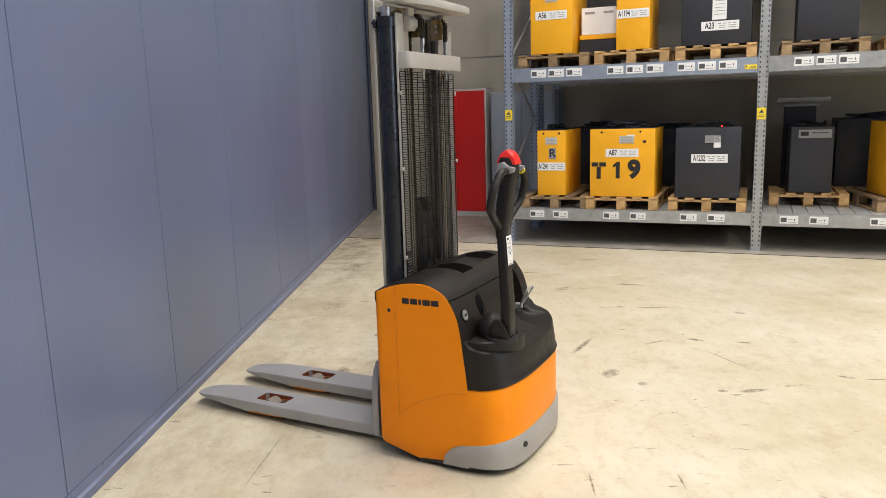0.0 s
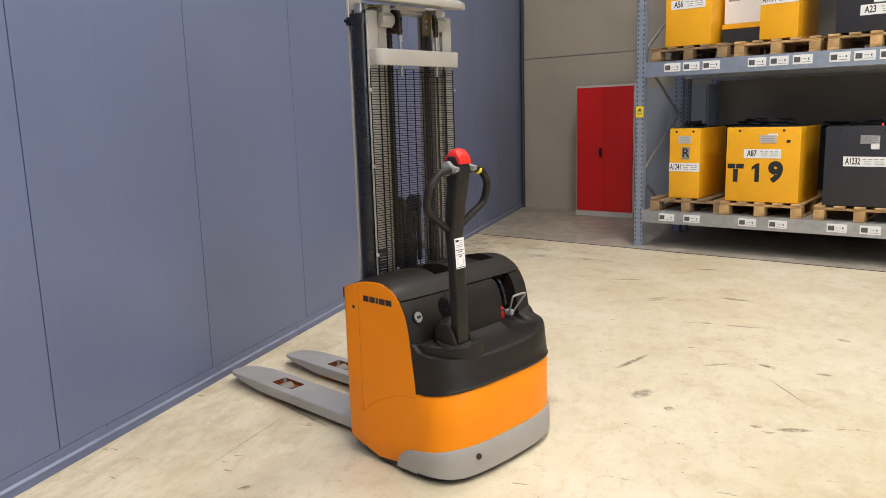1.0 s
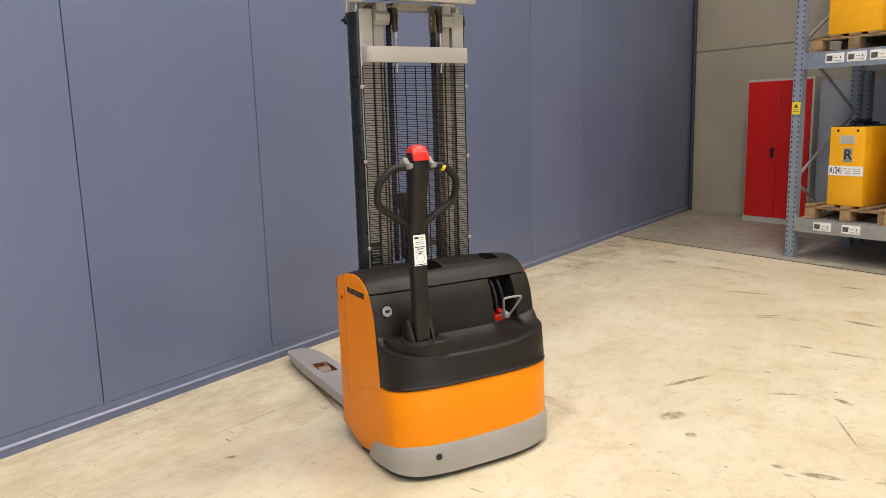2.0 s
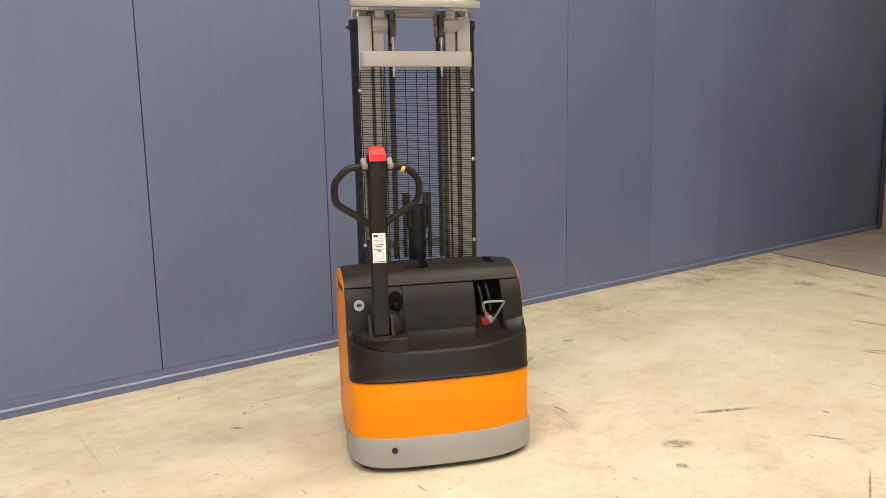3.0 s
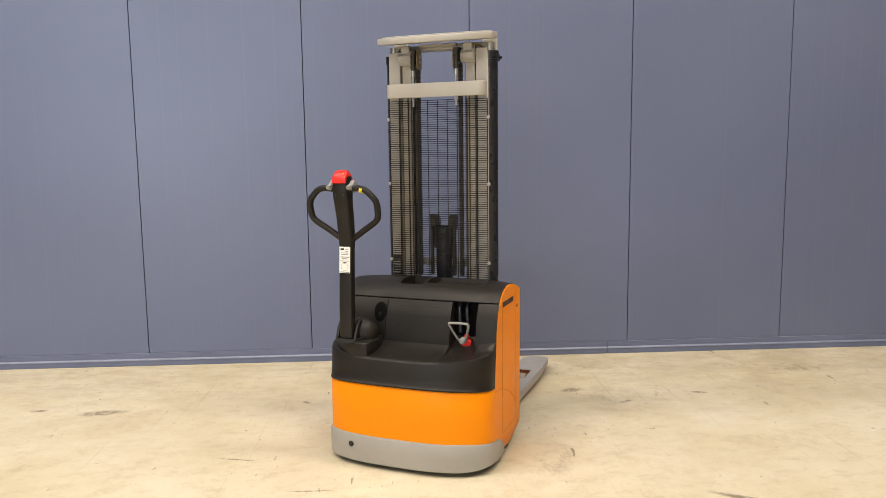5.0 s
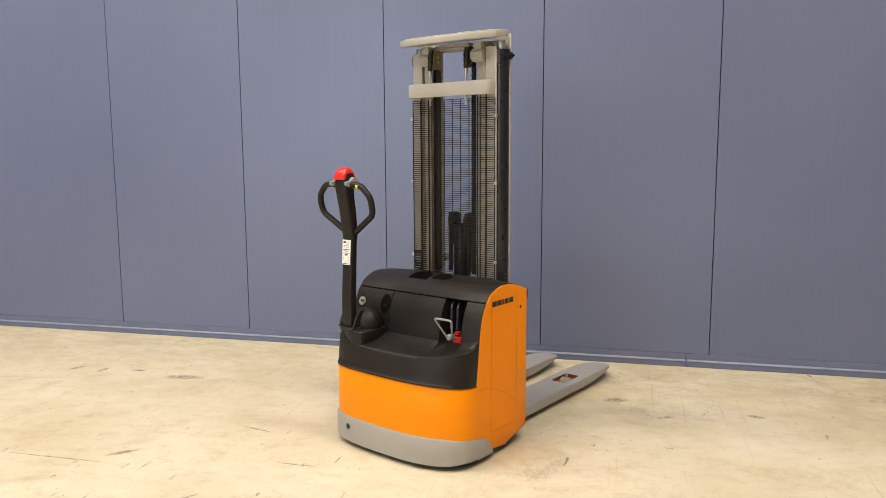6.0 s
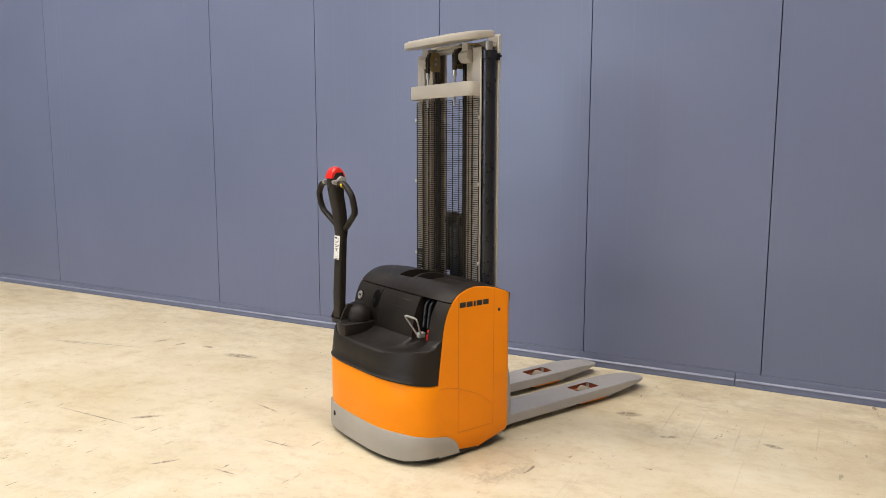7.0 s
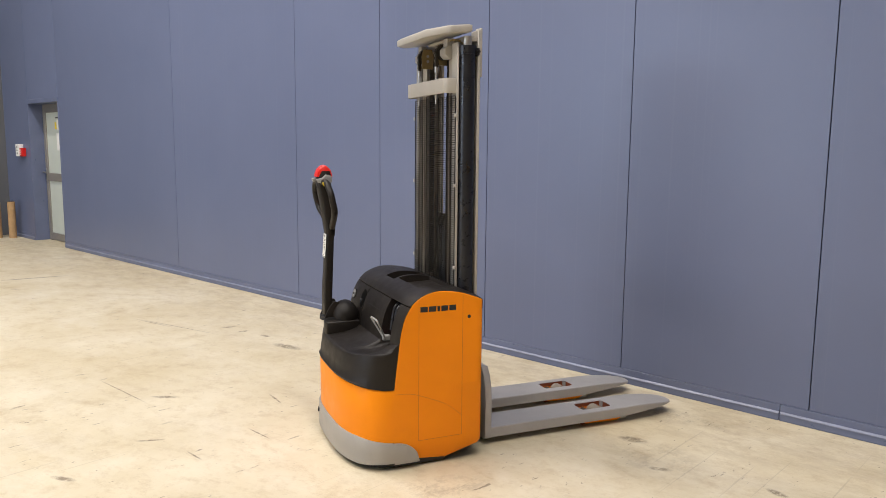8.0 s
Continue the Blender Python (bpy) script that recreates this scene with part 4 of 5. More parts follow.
    def links(x, z0, z1, yc):
        k, z = 0, z0
        while z < z1:
            w = 0.0105 if k % 2 else 0.0075
            for off in (-w, w - 0.003):
                box(bm, x - 0.0075, x + 0.0075, yc + off, yc + off + 0.003, z, z + 0.0165)
            cyl(bm, (x, yc - 0.011, z + 0.002), (x, yc + 0.011, z + 0.002), 0.0035, 6)
            z += 0.0125
            k += 1
        box(bm, x - 0.0045, x + 0.0045, yc - 0.0085, yc + 0.0085, z0, z1)
    links(-0.140, 1.886, 1.956, Y(0.115))
    links(-0.072, 0.84, 1.956, Y(0.115))
    for k in range(8):
        t = k / 8 * math.pi
        cx, cz = -0.105 + 0.036 * math.cos(t), 1.956 + 0.036 * math.sin(t)
        box(bm, cx - 0.007, cx + 0.007, Y(0.115) - 0.010, Y(0.115) + 0.010, cz - 0.006, cz + 0.006)
    part("chain", bm, M_CHAIN, stacker, "oiled leaf chain")
    bm = B()
    cyl(bm, (-0.140, Y(0.115), 1.712), (-0.140, Y(0.115), 1.886), 0.0055, 12)
    cyl(bm, (-0.140, Y(0.115), 1.861), (-0.140, Y(0.115), 1.889), 0.011, 12)
    cyl(bm, (-0.140, Y(0.115), 1.738), (-0.140, Y(0.115), 1.756), 0.009, 6)
    part("chain_anchor", bm, M_STEEL, stacker, "steel threaded chain anchor")
    bm = B()
    cyl(bm, (-0.05, Y(0.155), 0.84), (-0.05, Y(0.155), 1.941), 0.009, 12)
    part("hose", bm, M_STEEL if sgn < 0 else M_CYL, stacker)
# cross bar, rounded at both ends
bm = B()
a0 = 0.263
bar = [(-0.099, a0), (-0.135, a0), (-0.150, a0 - 0.008), (-0.158, a0 - 0.028), (-0.158, -a0 + 0.028), (-0.150, -a0 + 0.008), (-0.135, -a0), (-0.099, -a0), (-0.099, -a0 + 0.012), (-0.132, -a0 + 0.012), (-0.143, -a0 + 0.03), (-0.143, a0 - 0.03), (-0.132, a0 - 0.012), (-0.099, a0 - 0.012)]
prism(bm, [(x, y + MC) for x, y in bar], "z", 1.756, 1.826, 0.003)
part("cross_bar", bm, M_MAST, stacker, "light grey bent cross bar")
bm = B()
top = [(-0.035, 0.298), (-0.14, 0.306), (-0.162, 0.30), (-0.226, 0.205), (-0.235, 0.19), (-0.235, -0.19), (-0.226, -0.205), (-0.162, -0.30), (-0.14, -0.306), (-0.035, -0.298)]
prism(bm, [(x, y + MC) for x, y in top], "z", 2.022, 2.055, 0.005, 2)
prism(bm, [(x * 0.93 - 0.005, y * 0.93) for x, y in top], "z", 2.055, 2.060, 0.002, 1)
for v in bm.verts:
    v.co.z += 0.13 * (v.co.x + 0.235) - 0.010
part("top_guard", bm, M_MAST, stacker, "light grey chamfered mast head plate")
bm = B()
box(bm, -0.06, 0.01, MC - 0.27, MC + 0.27, 1.996, 2.022, 0.004)
box(bm, -0.10, -0.05, MC - 0.10, MC + 0.10, 2.009, 2.022, 0.003)
part("head_beam", bm, M_MAST, stacker)
# wire guard
GX = -0.106
guard = thing("wire_guard", "", "")
guard.parent = stacker
guard["label"] = "black welded wire guard before the mast"
bm = B()
box(bm, -0.0014, 0.0014, -0.266, 0.266, -0.0016, 0.0016)
WIRE_ME = finish(bm, "cross_wire", M_WIRE, 0)
bm = B()
box(bm, 0.0015, 0.0043, -0.0019, 0.0019, 0.825, 1.743)
ROD_ME = finish(bm, "upright_wire", M_WIRE, 0)
for i in range(85):
    share("cross_wire", WIRE_ME, guard, Matrix.Translation((GX, MC, 0.825 + i * 0.01093)))
for i in range(11):
    share("upright_wire", ROD_ME, guard, Matrix.Translation((GX, MC - 0.266 + 0.0532 * i, 0)))
for z in (0.92, 1.32, 1.651):
    for sgn in (1, -1):
        bm = B()
        box(bm, GX - 0.005, GX + 0.008, MC + sgn * 0.272 - 0.007, MC + sgn * 0.272 + 0.007, z - 0.008, z + 0.008, 0.002)
        part("clip", bm, M_MAST, guard)
# inner gear behind the guard
bm = B()
cyl(bm, (-0.02, MC, 0.30), (-0.02, MC, 1.08), 0.045, 20)
box(bm, -0.05, 0.02, MC - 0.055, MC + 0.055, 0.98, 1.10, 0.01)
part("free_lift_cylinder", bm, M_CYL, stacker)
for dy in (-0.05, 0.05):
    bm = B()
    cyl(bm, (-0.02, MC + dy - 0.012, 1.115), (-0.02, MC + dy + 0.012, 1.115), 0.045, 20)
    part("idler_wheel", bm, M_CHAIN, stacker)
    bm = B()
    box(bm, -0.05, -0.03, MC + dy * 1.25 - 0.008, MC + dy * 1.25 + 0.008, 0.84, 1.16, 0.002)
    part("lift_strap", bm, M_CHAIN, stacker)
bm = B()
box(bm, -0.03, 0.0, MC - 0.14, MC + 0.14, 0.885, 0.925, 0.003)
part("carriage_bar", bm, M_MAST, stacker)
bm = B()
box(bm, -0.104, -0.099, MC + 0.215, MC + 0.262, 0.84, 0.945, 0.001)
rating = part("rating_plate", bm, M_CYL, stacker, "dark data plate behind the guard")
bm = B()
for i in range(6):
    box(bm, -0.1048, -0.1038, MC + 0.22, MC + 0.258, 0.85 + i * 0.014, 0.855 + i * 0.014)
part("print", bm, M_GREYP, rating)

# fork carriage and forks
bm = B()
plate = [(0.285, 0.03), (0.305, 0.04), (0.305, 0.22), (0.298, 0.30), (0.28, 0.36), (0.25, 0.40), (-0.25, 0.40), (-0.28, 0.36), (-0.298, 0.30), (-0.305, 0.22), (-0.305, 0.04), (-0.285, 0.03)]
prism(bm, plate, "x", 0.062, 0.10, 0.006, 2)
part("fork_carriage", bm, M_FORK, stacker, "grey steel fork carriage plate")
bm = B()
box(bm, 0.0, 0.06, -0.26, 0.26, 0.06, 0.38, 0.004)
part("carriage_gear", bm, M_BLACK2, stacker)
FZ = 0.088


def fork(side):
    c, w, h = 0.195 * side, 0.098, 0.052
    ex = [(0.10, w), (0.92, w), (1.06, w * 0.95), (1.17, w * 0.86), (1.235, w * 0.74), (1.270, w * 0.56), (1.285, w * 0.34), (1.29, 0.0)]
    bm = B()
    # top skin as strips round the roller opening
    def zt(x):
        return FZ - 0.020 * max(0, (x - 1.02) / 0.25) ** 1.6
    def zb(x):
        return FZ - h + 0.026 * max(0, (x - 0.92) / 0.35)
    def edge_y(x):
        for (xa, ya), (xb, yb) in zip(ex, ex[1:]):
            if x <= xb:
                return ya + (yb - ya) * (x - xa) / (xb - xa)
        return 0.0
    xs = [0.10, 0.25, 0.45, 0.62, 0.684, 0.688, 0.700, 0.855, 0.867, 0.871, 0.92, 0.99, 1.06, 1.12, 1.17, 1.20, 1.235, 1.255, 1.27, 1.279, 1.285, 1.2885]
    top = []
    for x in xs:
        e = edge_y(x)
        hy = 0.052 if 0.695 < x < 0.860 else 0.046 if 0.686 < x < 0.869 else 0.034 if 0.68 < x < 0.875 else 0.03
        hy = min(hy, e * 0.5)
        top.append([(x, c - e, zb(x)), (x, c - e, zt(x) - 0.004), (x, c - e + min(0.004, e * 0.2), zt(x)), (x, c - hy, zt(x)), (x, c + hy, zt(x)), (x, c + e - min(0.004, e * 0.2), zt(x)), (x, c + e, zt(x) - 0.004), (x, c + e, zb(x))])
    vs = [[bm.verts.new(p) for p in row] for row in top]
    for i in range(len(vs) - 1):
        for k in range(7):
            if k == 3 and 0.68 < xs[i] < 0.869:
                continue
            bm.faces.new((vs[i][k], vs[i][k + 1], vs[i + 1][k + 1], vs[i + 1][k]))
    bm.faces.new(vs[-1])
    # inner walls of the opening
    for k in (3, 4):
        for i in range(len(vs) - 1):
            if 0.68 < xs[i] < 0.869:
                a, b = vs[i][k], vs[i + 1][k]
                bm.faces.new((a, b, bm.verts.new((b.co.x, b.co.y, FZ - h)), bm.verts.new((a.co.x, a.co.y, FZ - h))))
    bmesh.ops.recalc_face_normals(bm, faces=bm.faces)
    f = part("fork", bm, M_FORK, stacker, "grey painted load fork with a roller opening", smooth=35)
    for y in (c - 0.0505, c + 0.0475):
        bm = B()
        box(bm, 0.699, 0.856, y, y + 0.003, 0.03, FZ - 0.002)
        part("opening_liner", bm, M_REDBROWN, f)
    for rx, rr, rm in ((0.735, 0.026, M_PAN), (0.800, 0.040, M_ROLL)):
        bm = B()
        cyl(bm, (rx, c - 0.034, 0.044), (rx, c + 0.034, 0.044), rr, 24)
        part("load_roller", bm, rm, f, "worn beige load roller" if rm is M_ROLL else "dark support roller")
        bm = B()
        cyl(bm, (rx, c - 0.05, 0.044), (rx, c + 0.05, 0.044), 0.010, 14)
        part("axle", bm, M_CYL, f)
    for y in (c - 0.046, c + 0.041):
        bm = B()
        prism(bm, [(0.688, 0.014), (0.872, 0.014), (0.866, 0.052), (0.848, 0.066), (0.712, 0.066), (0.694, 0.052)], "y", y, y + 0.005, 0.001)
        part("roller_arm", bm, M_SEAM, f, "orange roller arm")
    for y in (c - 0.062, c + 0.054):
        bm = B()
        prism(bm, [(0.66, 0.03), (0.70, 0.012), (0.90, 0.006), (0.935, 0.02), (0.90, 0.045), (0.70, 0.05)], "y", y, y + 0.008, 0.002)
        part("roller_arm", bm, M_ORANGE, f, "orange roller arm")
    # added plate hides the floor, its colour giving the opening's dark, shaded inside
    bm = B()
    box(bm, 0.678, 0.878, c - 0.053, c + 0.053, 0.006, 0.010)
    box(bm, 0.874, 0.878, c - 0.053, c + 0.053, 0.01, FZ - 0.004)
    box(bm, 0.678, 0.682, c - 0.053, c + 0.053, 0.01, FZ - 0.004)
    part("opening_shade_plate", bm, M_REDBROWN, f)
    bm = B()
    box(bm, 0.92, 0.965, c - 0.06, c + 0.06, 0.008, 0.02, 0.003)
    part("scraper", bm, M_MAST, f)
    bm = B()
    box(bm, 0.70, 0.72, c - 0.05, c + 0.05, 0.055, 0.066, 0.003)
    part("link_bar", bm, M_BRASS, f)


fork(1)
fork(-1)

# ---------------------------------------------------------------- pallet racking
rack = thing("pallet_rack", "galvanised pallet rack with two loaded levels", "pallet rack", RACK)
DEPTH = 1.1
BAY = 2.72
# the third level is unseen, added to keep light off the bays below
L1, L2, L3_SHADE = 0.415, 2.022, 3.70
bm = B()
for side in (-0.05, 0.047):
    box(bm, side, side + 0.003, 0, 0.07, 0.0, 4.6)
box(bm, -0.05, 0.05, 0.0, 0.004, 0.0, 4.6)
UP_ME = finish(bm, "upright", M_RACKBLUE, 0)
UPG_ME = UP_ME.copy()
UPG_ME.materials.clear()
UPG_ME.materials.append(M_GALV)
bm = B()
z = 0.06
while z < 3.4:
    for x in (-0.032, 0.032):
        box(bm, x - 0.006, x + 0.006, -0.0015, 0.001, z, z + 0.018)
    for y in (0.02, 0.05):
        box(bm, -0.0515, -0.049, y - 0.005, y + 0.005, z, z + 0.018)
    z += 0.05
SLOT_ME = finish(bm, "slot_row", M_SLOT, 0)
bm = B()
box(bm, -0.07, 0.07, -0.02, 0.10, 0, 0.008, 0.002)
FOOT_ME = finish(bm, "foot_plate", M_GALV, 0)
for i in range(3):
    s = BAY * i
    for y in (0.0, DEPTH, 1.32, 2.34):
        u = share("upright", UP_ME if i == 0 else UPG_ME, rack, Matrix.Translation((s, y, 0)))
        share("punching", SLOT_ME, u, Matrix.Identity(4))["kind"] = "stuff"
        share("foot_plate", FOOT_ME, u, Matrix.Identity(4))
    z = 0.15
    flip = 0
    while z < 4.2:
        bm = B()
        a, b = ((s, 0.06, z), (s, DEPTH - 0.02, z + 0.62)) if flip % 2 else ((s, DEPTH - 0.02, z), (s, 0.06, z + 0.62))
        cyl(bm, a, b, 0.016, 8)
        part("brace", bm, M_GALV, rack)
        z += 0.66
        flip += 1


def beam(s0, s1, y0, ztop, h, mat):
    bm = B()
    prism(bm, [(y0, ztop), (y0 + 0.05, ztop), (y0 + 0.05, ztop - h), (y0, ztop - h), (y0, ztop - h * 0.62), (y0 + 0.006, ztop - h * 0.58), (y0 + 0.006, ztop - h * 0.42), (y0, ztop - h * 0.38)] if h > 0.3 else [(y0, ztop), (y0 + 0.05, ztop), (y0 + 0.05, ztop - h), (y0, ztop - h)], "x", s0 + 0.05, s1 - 0.05, 0.004, 2)
    b = part("beam", bm, mat, rack, "steel rack beam")
    for s in (s0 + 0.053, s1 - 0.053):
        bm = B()
        box(bm, s - 0.004, s + 0.004, y0 - 0.004, y0 + 0.055, ztop - h - 0.03, ztop + 0.03, 0.001)
        part("end_plate", bm, mat, b)
    return b


for i in range(2):
    s0, s1 = BAY * i, BAY * (i + 1)
    beam(s0, s1, -0.012, L1, 0.135, M_GALV)
    beam(s0, s1, DEPTH + 0.02, L1, 0.135, M_GALV)
    beam(s0, s1, -0.012, L2, 0.155, M_RACKBLUE if i == 0 else M_GALV)
    beam(s0, s1, DEPTH + 0.02, L2, 0.155, M_GALV)
    for y in (-0.012, DEPTH + 0.02, 1.31, 2.36):
        beam(s0, s1, y, L3_SHADE, 0.135, M_GALV)
    for y in (1.31, 2.36):
        beam(s0, s1, y, L1, 0.135, M_GALV)
        beam(s0, s1, y, L2, 0.155, M_GALV)
    for lev in (L1, L2, L3_SHADE):
        k = 0
        s = s0 + 0.06
        while s < s1 - 0.1:
            bm = B()
            w = 0.145
            prism(bm, [(s, lev - 0.028), (s + 0.004, lev + 0.001), (s + w - 0.006, lev + 0.001), (s + w - 0.002, lev - 0.028), (s + w - 0.008, lev - 0.028), (s + w - 0.011, lev - 0.002), (s + 0.009, lev - 0.002), (s + 0.006, lev - 0.028)], "y", 0.045, DEPTH + 0.02)
            part("deck_plank", bm, M_DECK, rack)
            bm = B()
            box(bm, s, s + w - 0.006, 1.365, 2.355, lev - 0.02, lev + 0.001)
            part("deck_plank", bm, M_DECK, rack)
            s += w


def label_bar(s, z, w, h, yellow=False):
    bm = B()
    box(bm, s - w / 2, s + w / 2, -0.0155, -0.0125, z - h / 2, z + h / 2, 0.0005)
    lab = part("location_label", bm, M_YELLOW if yellow else M_STICK, rack, "yellow load notice" if yellow else "white location label with dark bars")
    bm = B()
    if yellow:
        box(bm, s - w * 0.42, s - w * 0.3, -0.0168, -0.015, z - h * 0.1, z + h * 0.3)
        box(bm, s - w * 0.1, s + w * 0.4, -0.0168, -0.015, z - h * 0.2, z + h * 0.02)
    else:
        box(bm, s - w * 0.44, s - w * 0.12, -0.0168, -0.015, z - h * 0.30, z + h * 0.26)
        box(bm, s + w * 0.28, s + w * 0.34, -0.0168, -0.015, z - h * 0.10, z + h * 0.14)
        box(bm, s - w * 0.04, s + w * 0.20, -0.0168, -0.015, z + h * 0.02, z + h * 0.06)
        box(bm, s - w * 0.04, s + w * 0.40, -0.0168, -0.015, z - h * 0.32, z - h * 0.28)
    part("print", bm, M_INKD, lab)


for s in (0.362, 0.565, 0.772, 1.225, 1.432, 1.645, 1.965, 2.172, 2.378, 3.09, 3.29, 3.49, 3.95, 4.15, 4.35):
    label_bar(s, 1.955, 0.175, 0.088)
for s in (0.335, 0.615, 1.195, 1.492, 2.03, 2.315, 3.03, 3.31, 3.86, 4.15, 4.7):
    label_bar(s, 0.352, 0.175, 0.082)
label_bar(2.60, 1.925, 0.12, 0.045, True)
for s, z in ((0.0, 1.50), (BAY, 1.45)):
    bm = B()
    box(bm, s - 0.043, s + 0.043, -0.006, -0.003, z - 0.06, z + 0.06)
    lab = part("upright_label", bm, M_YELLOW, rack, "yellow warning label")
    bm = B()
    prism(bm, [(s - 0.026, z + 0.005), (s + 0.026, z + 0.005), (s, z + 0.045)], "y", -0.0072, -0.0055)
    for dz in (-0.018, -0.036):
        box(bm, s - 0.030, s + 0.030, -0.0072, -0.0055, z + dz, z + dz + 0.006)
    part("print", bm, M_INKD, lab)


# ---------------------------------------------------------------- pallets
def pallet_mesh_set():
    bm = B()
    box(bm, -0.4, 0.4, -0.062, 0.062, -0.011, 0.011, 0.003)
    plank = finish(bm, "board", M_PALLET, 0)
    bm = B()
    box(bm, -0.05, 0.05, -0.072, 0.072, -0.039, 0.039, 0.004)
    block = finish(bm, "block", M_PALLET, 0)
    bm = B()
    box(bm, -0.05, 0.05, -0.6, 0.6, -0.011, 0.011, 0.003)
    long = finish(bm, "long_board", M_PALLET, 0)
    return plank, block, long


def dark_twin(me):
    c = me.copy()
    c.materials.clear()
    c.materials.append(M_PALLETD)
    return c


LIGHT = pallet_mesh_set()
DARK = tuple(dark_twin(me) for me in LIGHT)


def pallet(s, depth, level, dark=False, turn=0.0, length=1.2):
    """A euro pallet with its short side forward; depth is where its front edge lies."""
    plank, block, long = DARK if dark else LIGHT
    k = length / 1.2
    p = thing("pallet", "weathered grey-brown wooden pallet on the rack" if dark else "pale wooden euro pallet on the rack", "pallet", RACK @ pose(s, depth + length / 2, level + 0.002, 0, 0, turn), "pallets on the rack")
    sc = Matrix.Diagonal((1, k, 1, 1))
    for x in (-0.35, 0.0, 0.35):
        share("skid", long, p, pose(x, 0, 0.011) @ sc)
        for y in (-0.528, 0.0, 0.528):
            share("block", block, p, pose(x, y * k, 0.061))
    for y in (-0.53, 0.0, 0.53):
        share("cross_board", plank, p, pose(0, y * k, 0.111))
    for x in (-0.35, -0.175, 0.0, 0.175, 0.35):
        share("deck_board", long, p, pose(x, 0, 0.133) @ sc)
    return p


# ---------------------------------------------------------------- batteries
def cable_heap(owner, w, d, h, seed):
    r = random.Random(seed)
    for k in range(3):
        bm = B()
        pts = []
        for i in range(7):
            pts.append((w * (r.random() - 0.5) * 0.75, d * (0.12 + 0.25 * r.random()) + 0.03 * i, h + 0.02 + 0.055 * r.random() * math.sin(i / 6 * math.pi)))
        tube(bm, curve_points(pts, 5), 0.009, 6)
        part("cable", bm, M_CYL, owner, "loose black battery cable")


def battery(s, depth, z, w, d, h, yellow, number="", turn=0.0, plate=True, tag_pos=None):
    """A traction battery in a steel tray; its front face lies at depth."""
    body = M_BATY if yellow else M_BATG
    b = thing("traction_battery", "yellow steel traction battery on a pallet" if yellow else "dark grey steel traction battery on a pallet", "battery", RACK @ pose(s, depth, z + 0.001, 0, 0, turn), "traction batteries")
    bm = B()
    box(bm, -w / 2, w / 2, 0, d, 0, h, 0.008, 2)
    part("tray", bm, body, b)
    bm = B()
    box(bm, -w / 2 + 0.01, w / 2 - 0.01, 0.012, d - 0.012, h - 0.004, h + 0.006, 0.003)
    part("cell_cover", bm, M_BLACK2, b, "black cell cover")
    cable_heap(b, w, d, h, int(s * 100))
    for x in (-w / 2 + 0.075, w / 2 - 0.075) if w < 0.5 else (-w / 2 + 0.13, w / 2 - 0.16):
        bm = B()
        cyl(bm, (x, 0.004, h - 0.035), (x, -0.0015, h - 0.035), 0.0125, 14)
        part("lifting_hole", bm, M_INK, b)
    if number:
        tx, tz, tw = tag_pos
        bm = B()
        box(bm, tx - tw / 2, tx + tw / 2, -0.004, -0.001, tz - 0.046, tz + 0.046)
        part("number_label", bm, M_STICK, b, "white printed number label")
        words(number, 0.078, M_INK, b, pose(tx - tw * 0.28, -0.0045, tz, 90, 0, 0) @ Matrix.Diagonal((0.6 if len(number) > 3 else 0.72, 1.1, 1, 1)))
        bm = B()
        for i in range(4):
            box(bm, tx - tw * 0.06 + i * tw * 0.13, tx + tw * 0.03 + i * tw * 0.13, -0.0055, -0.0035, tz + 0.016, tz + 0.024)
        for zz in (-0.004, -0.024):
            box(bm, tx - tw * 0.02, tx + tw * 0.14, -0.0055, -0.0035, tz + zz, tz + zz + 0.006)
            box(bm, tx + tw * 0.22, tx + tw * 0.42, -0.0055, -0.0035, tz + zz, tz + zz + 0.006)
        part("print", bm, M_INKG, b)
    if plate:
        bm = B()
        box(bm, -0.07 + 0.04 * (w > 0.5), 0.07 + 0.06 * (w > 0.5), -0.004, -0.001, h - 0.16, h - 0.08)
        pl = part("rating_plate", bm, M_CABGREY if yellow else M_GREYP, b, "small rating plate")
        bm = B()
        for i in range(4):
            box(bm, -0.055 + 0.04 * (w > 0.5), 0.05 + 0.06 * (w > 0.5), -0.0052, -0.0035, h - 0.15 + i * 0.017, h - 0.145 + i * 0.017)
        part("print", bm, M_INKG, pl)
    return b


P1, P2 = L1 + 0.147, L2 + 0.147
pallet(0.53, 0.02, L1, True)
pallet(1.30, 0.0, L1)
pallet(2.21, 0.0, L1)
pallet(3.24, 0.62, L1, False, 0, 0.8)
pallet(4.10, 0.30, L1, True, 14)
b = battery(0.487, 0.07, P1, 0.335, 0.82, 0.75, True, "A1241", 0, True, (0.0, 0.335, 0.33))
bm = B()
box(bm, -0.03, 0.055, -0.004, -0.001, 0.42, 0.55)
part("letter_label", bm, M_GREYP, b)
words("R", 0.13, M_INK, b, pose(0.012, -0.0046, 0.485, 90, 0, 0), "letter")
b = battery(1.302, 0.03, P1, 0.715, 0.78, 0.755, True, "A87", 0, True, (0.0, 0.49, 0.36))
bm = B()
box(bm, -0.338, -0.262, -0.0022, 0.001, 0.338, 0.385)
box(bm, -0.252, -0.176, -0.0022, 0.001, 0.338, 0.385)
box(bm, -0.281, -0.233, -0.0022, 0.001, 0.20, 0.333)
part("stencilled_character", bm, M_INK, b, "black stencilled T")
bm = B()
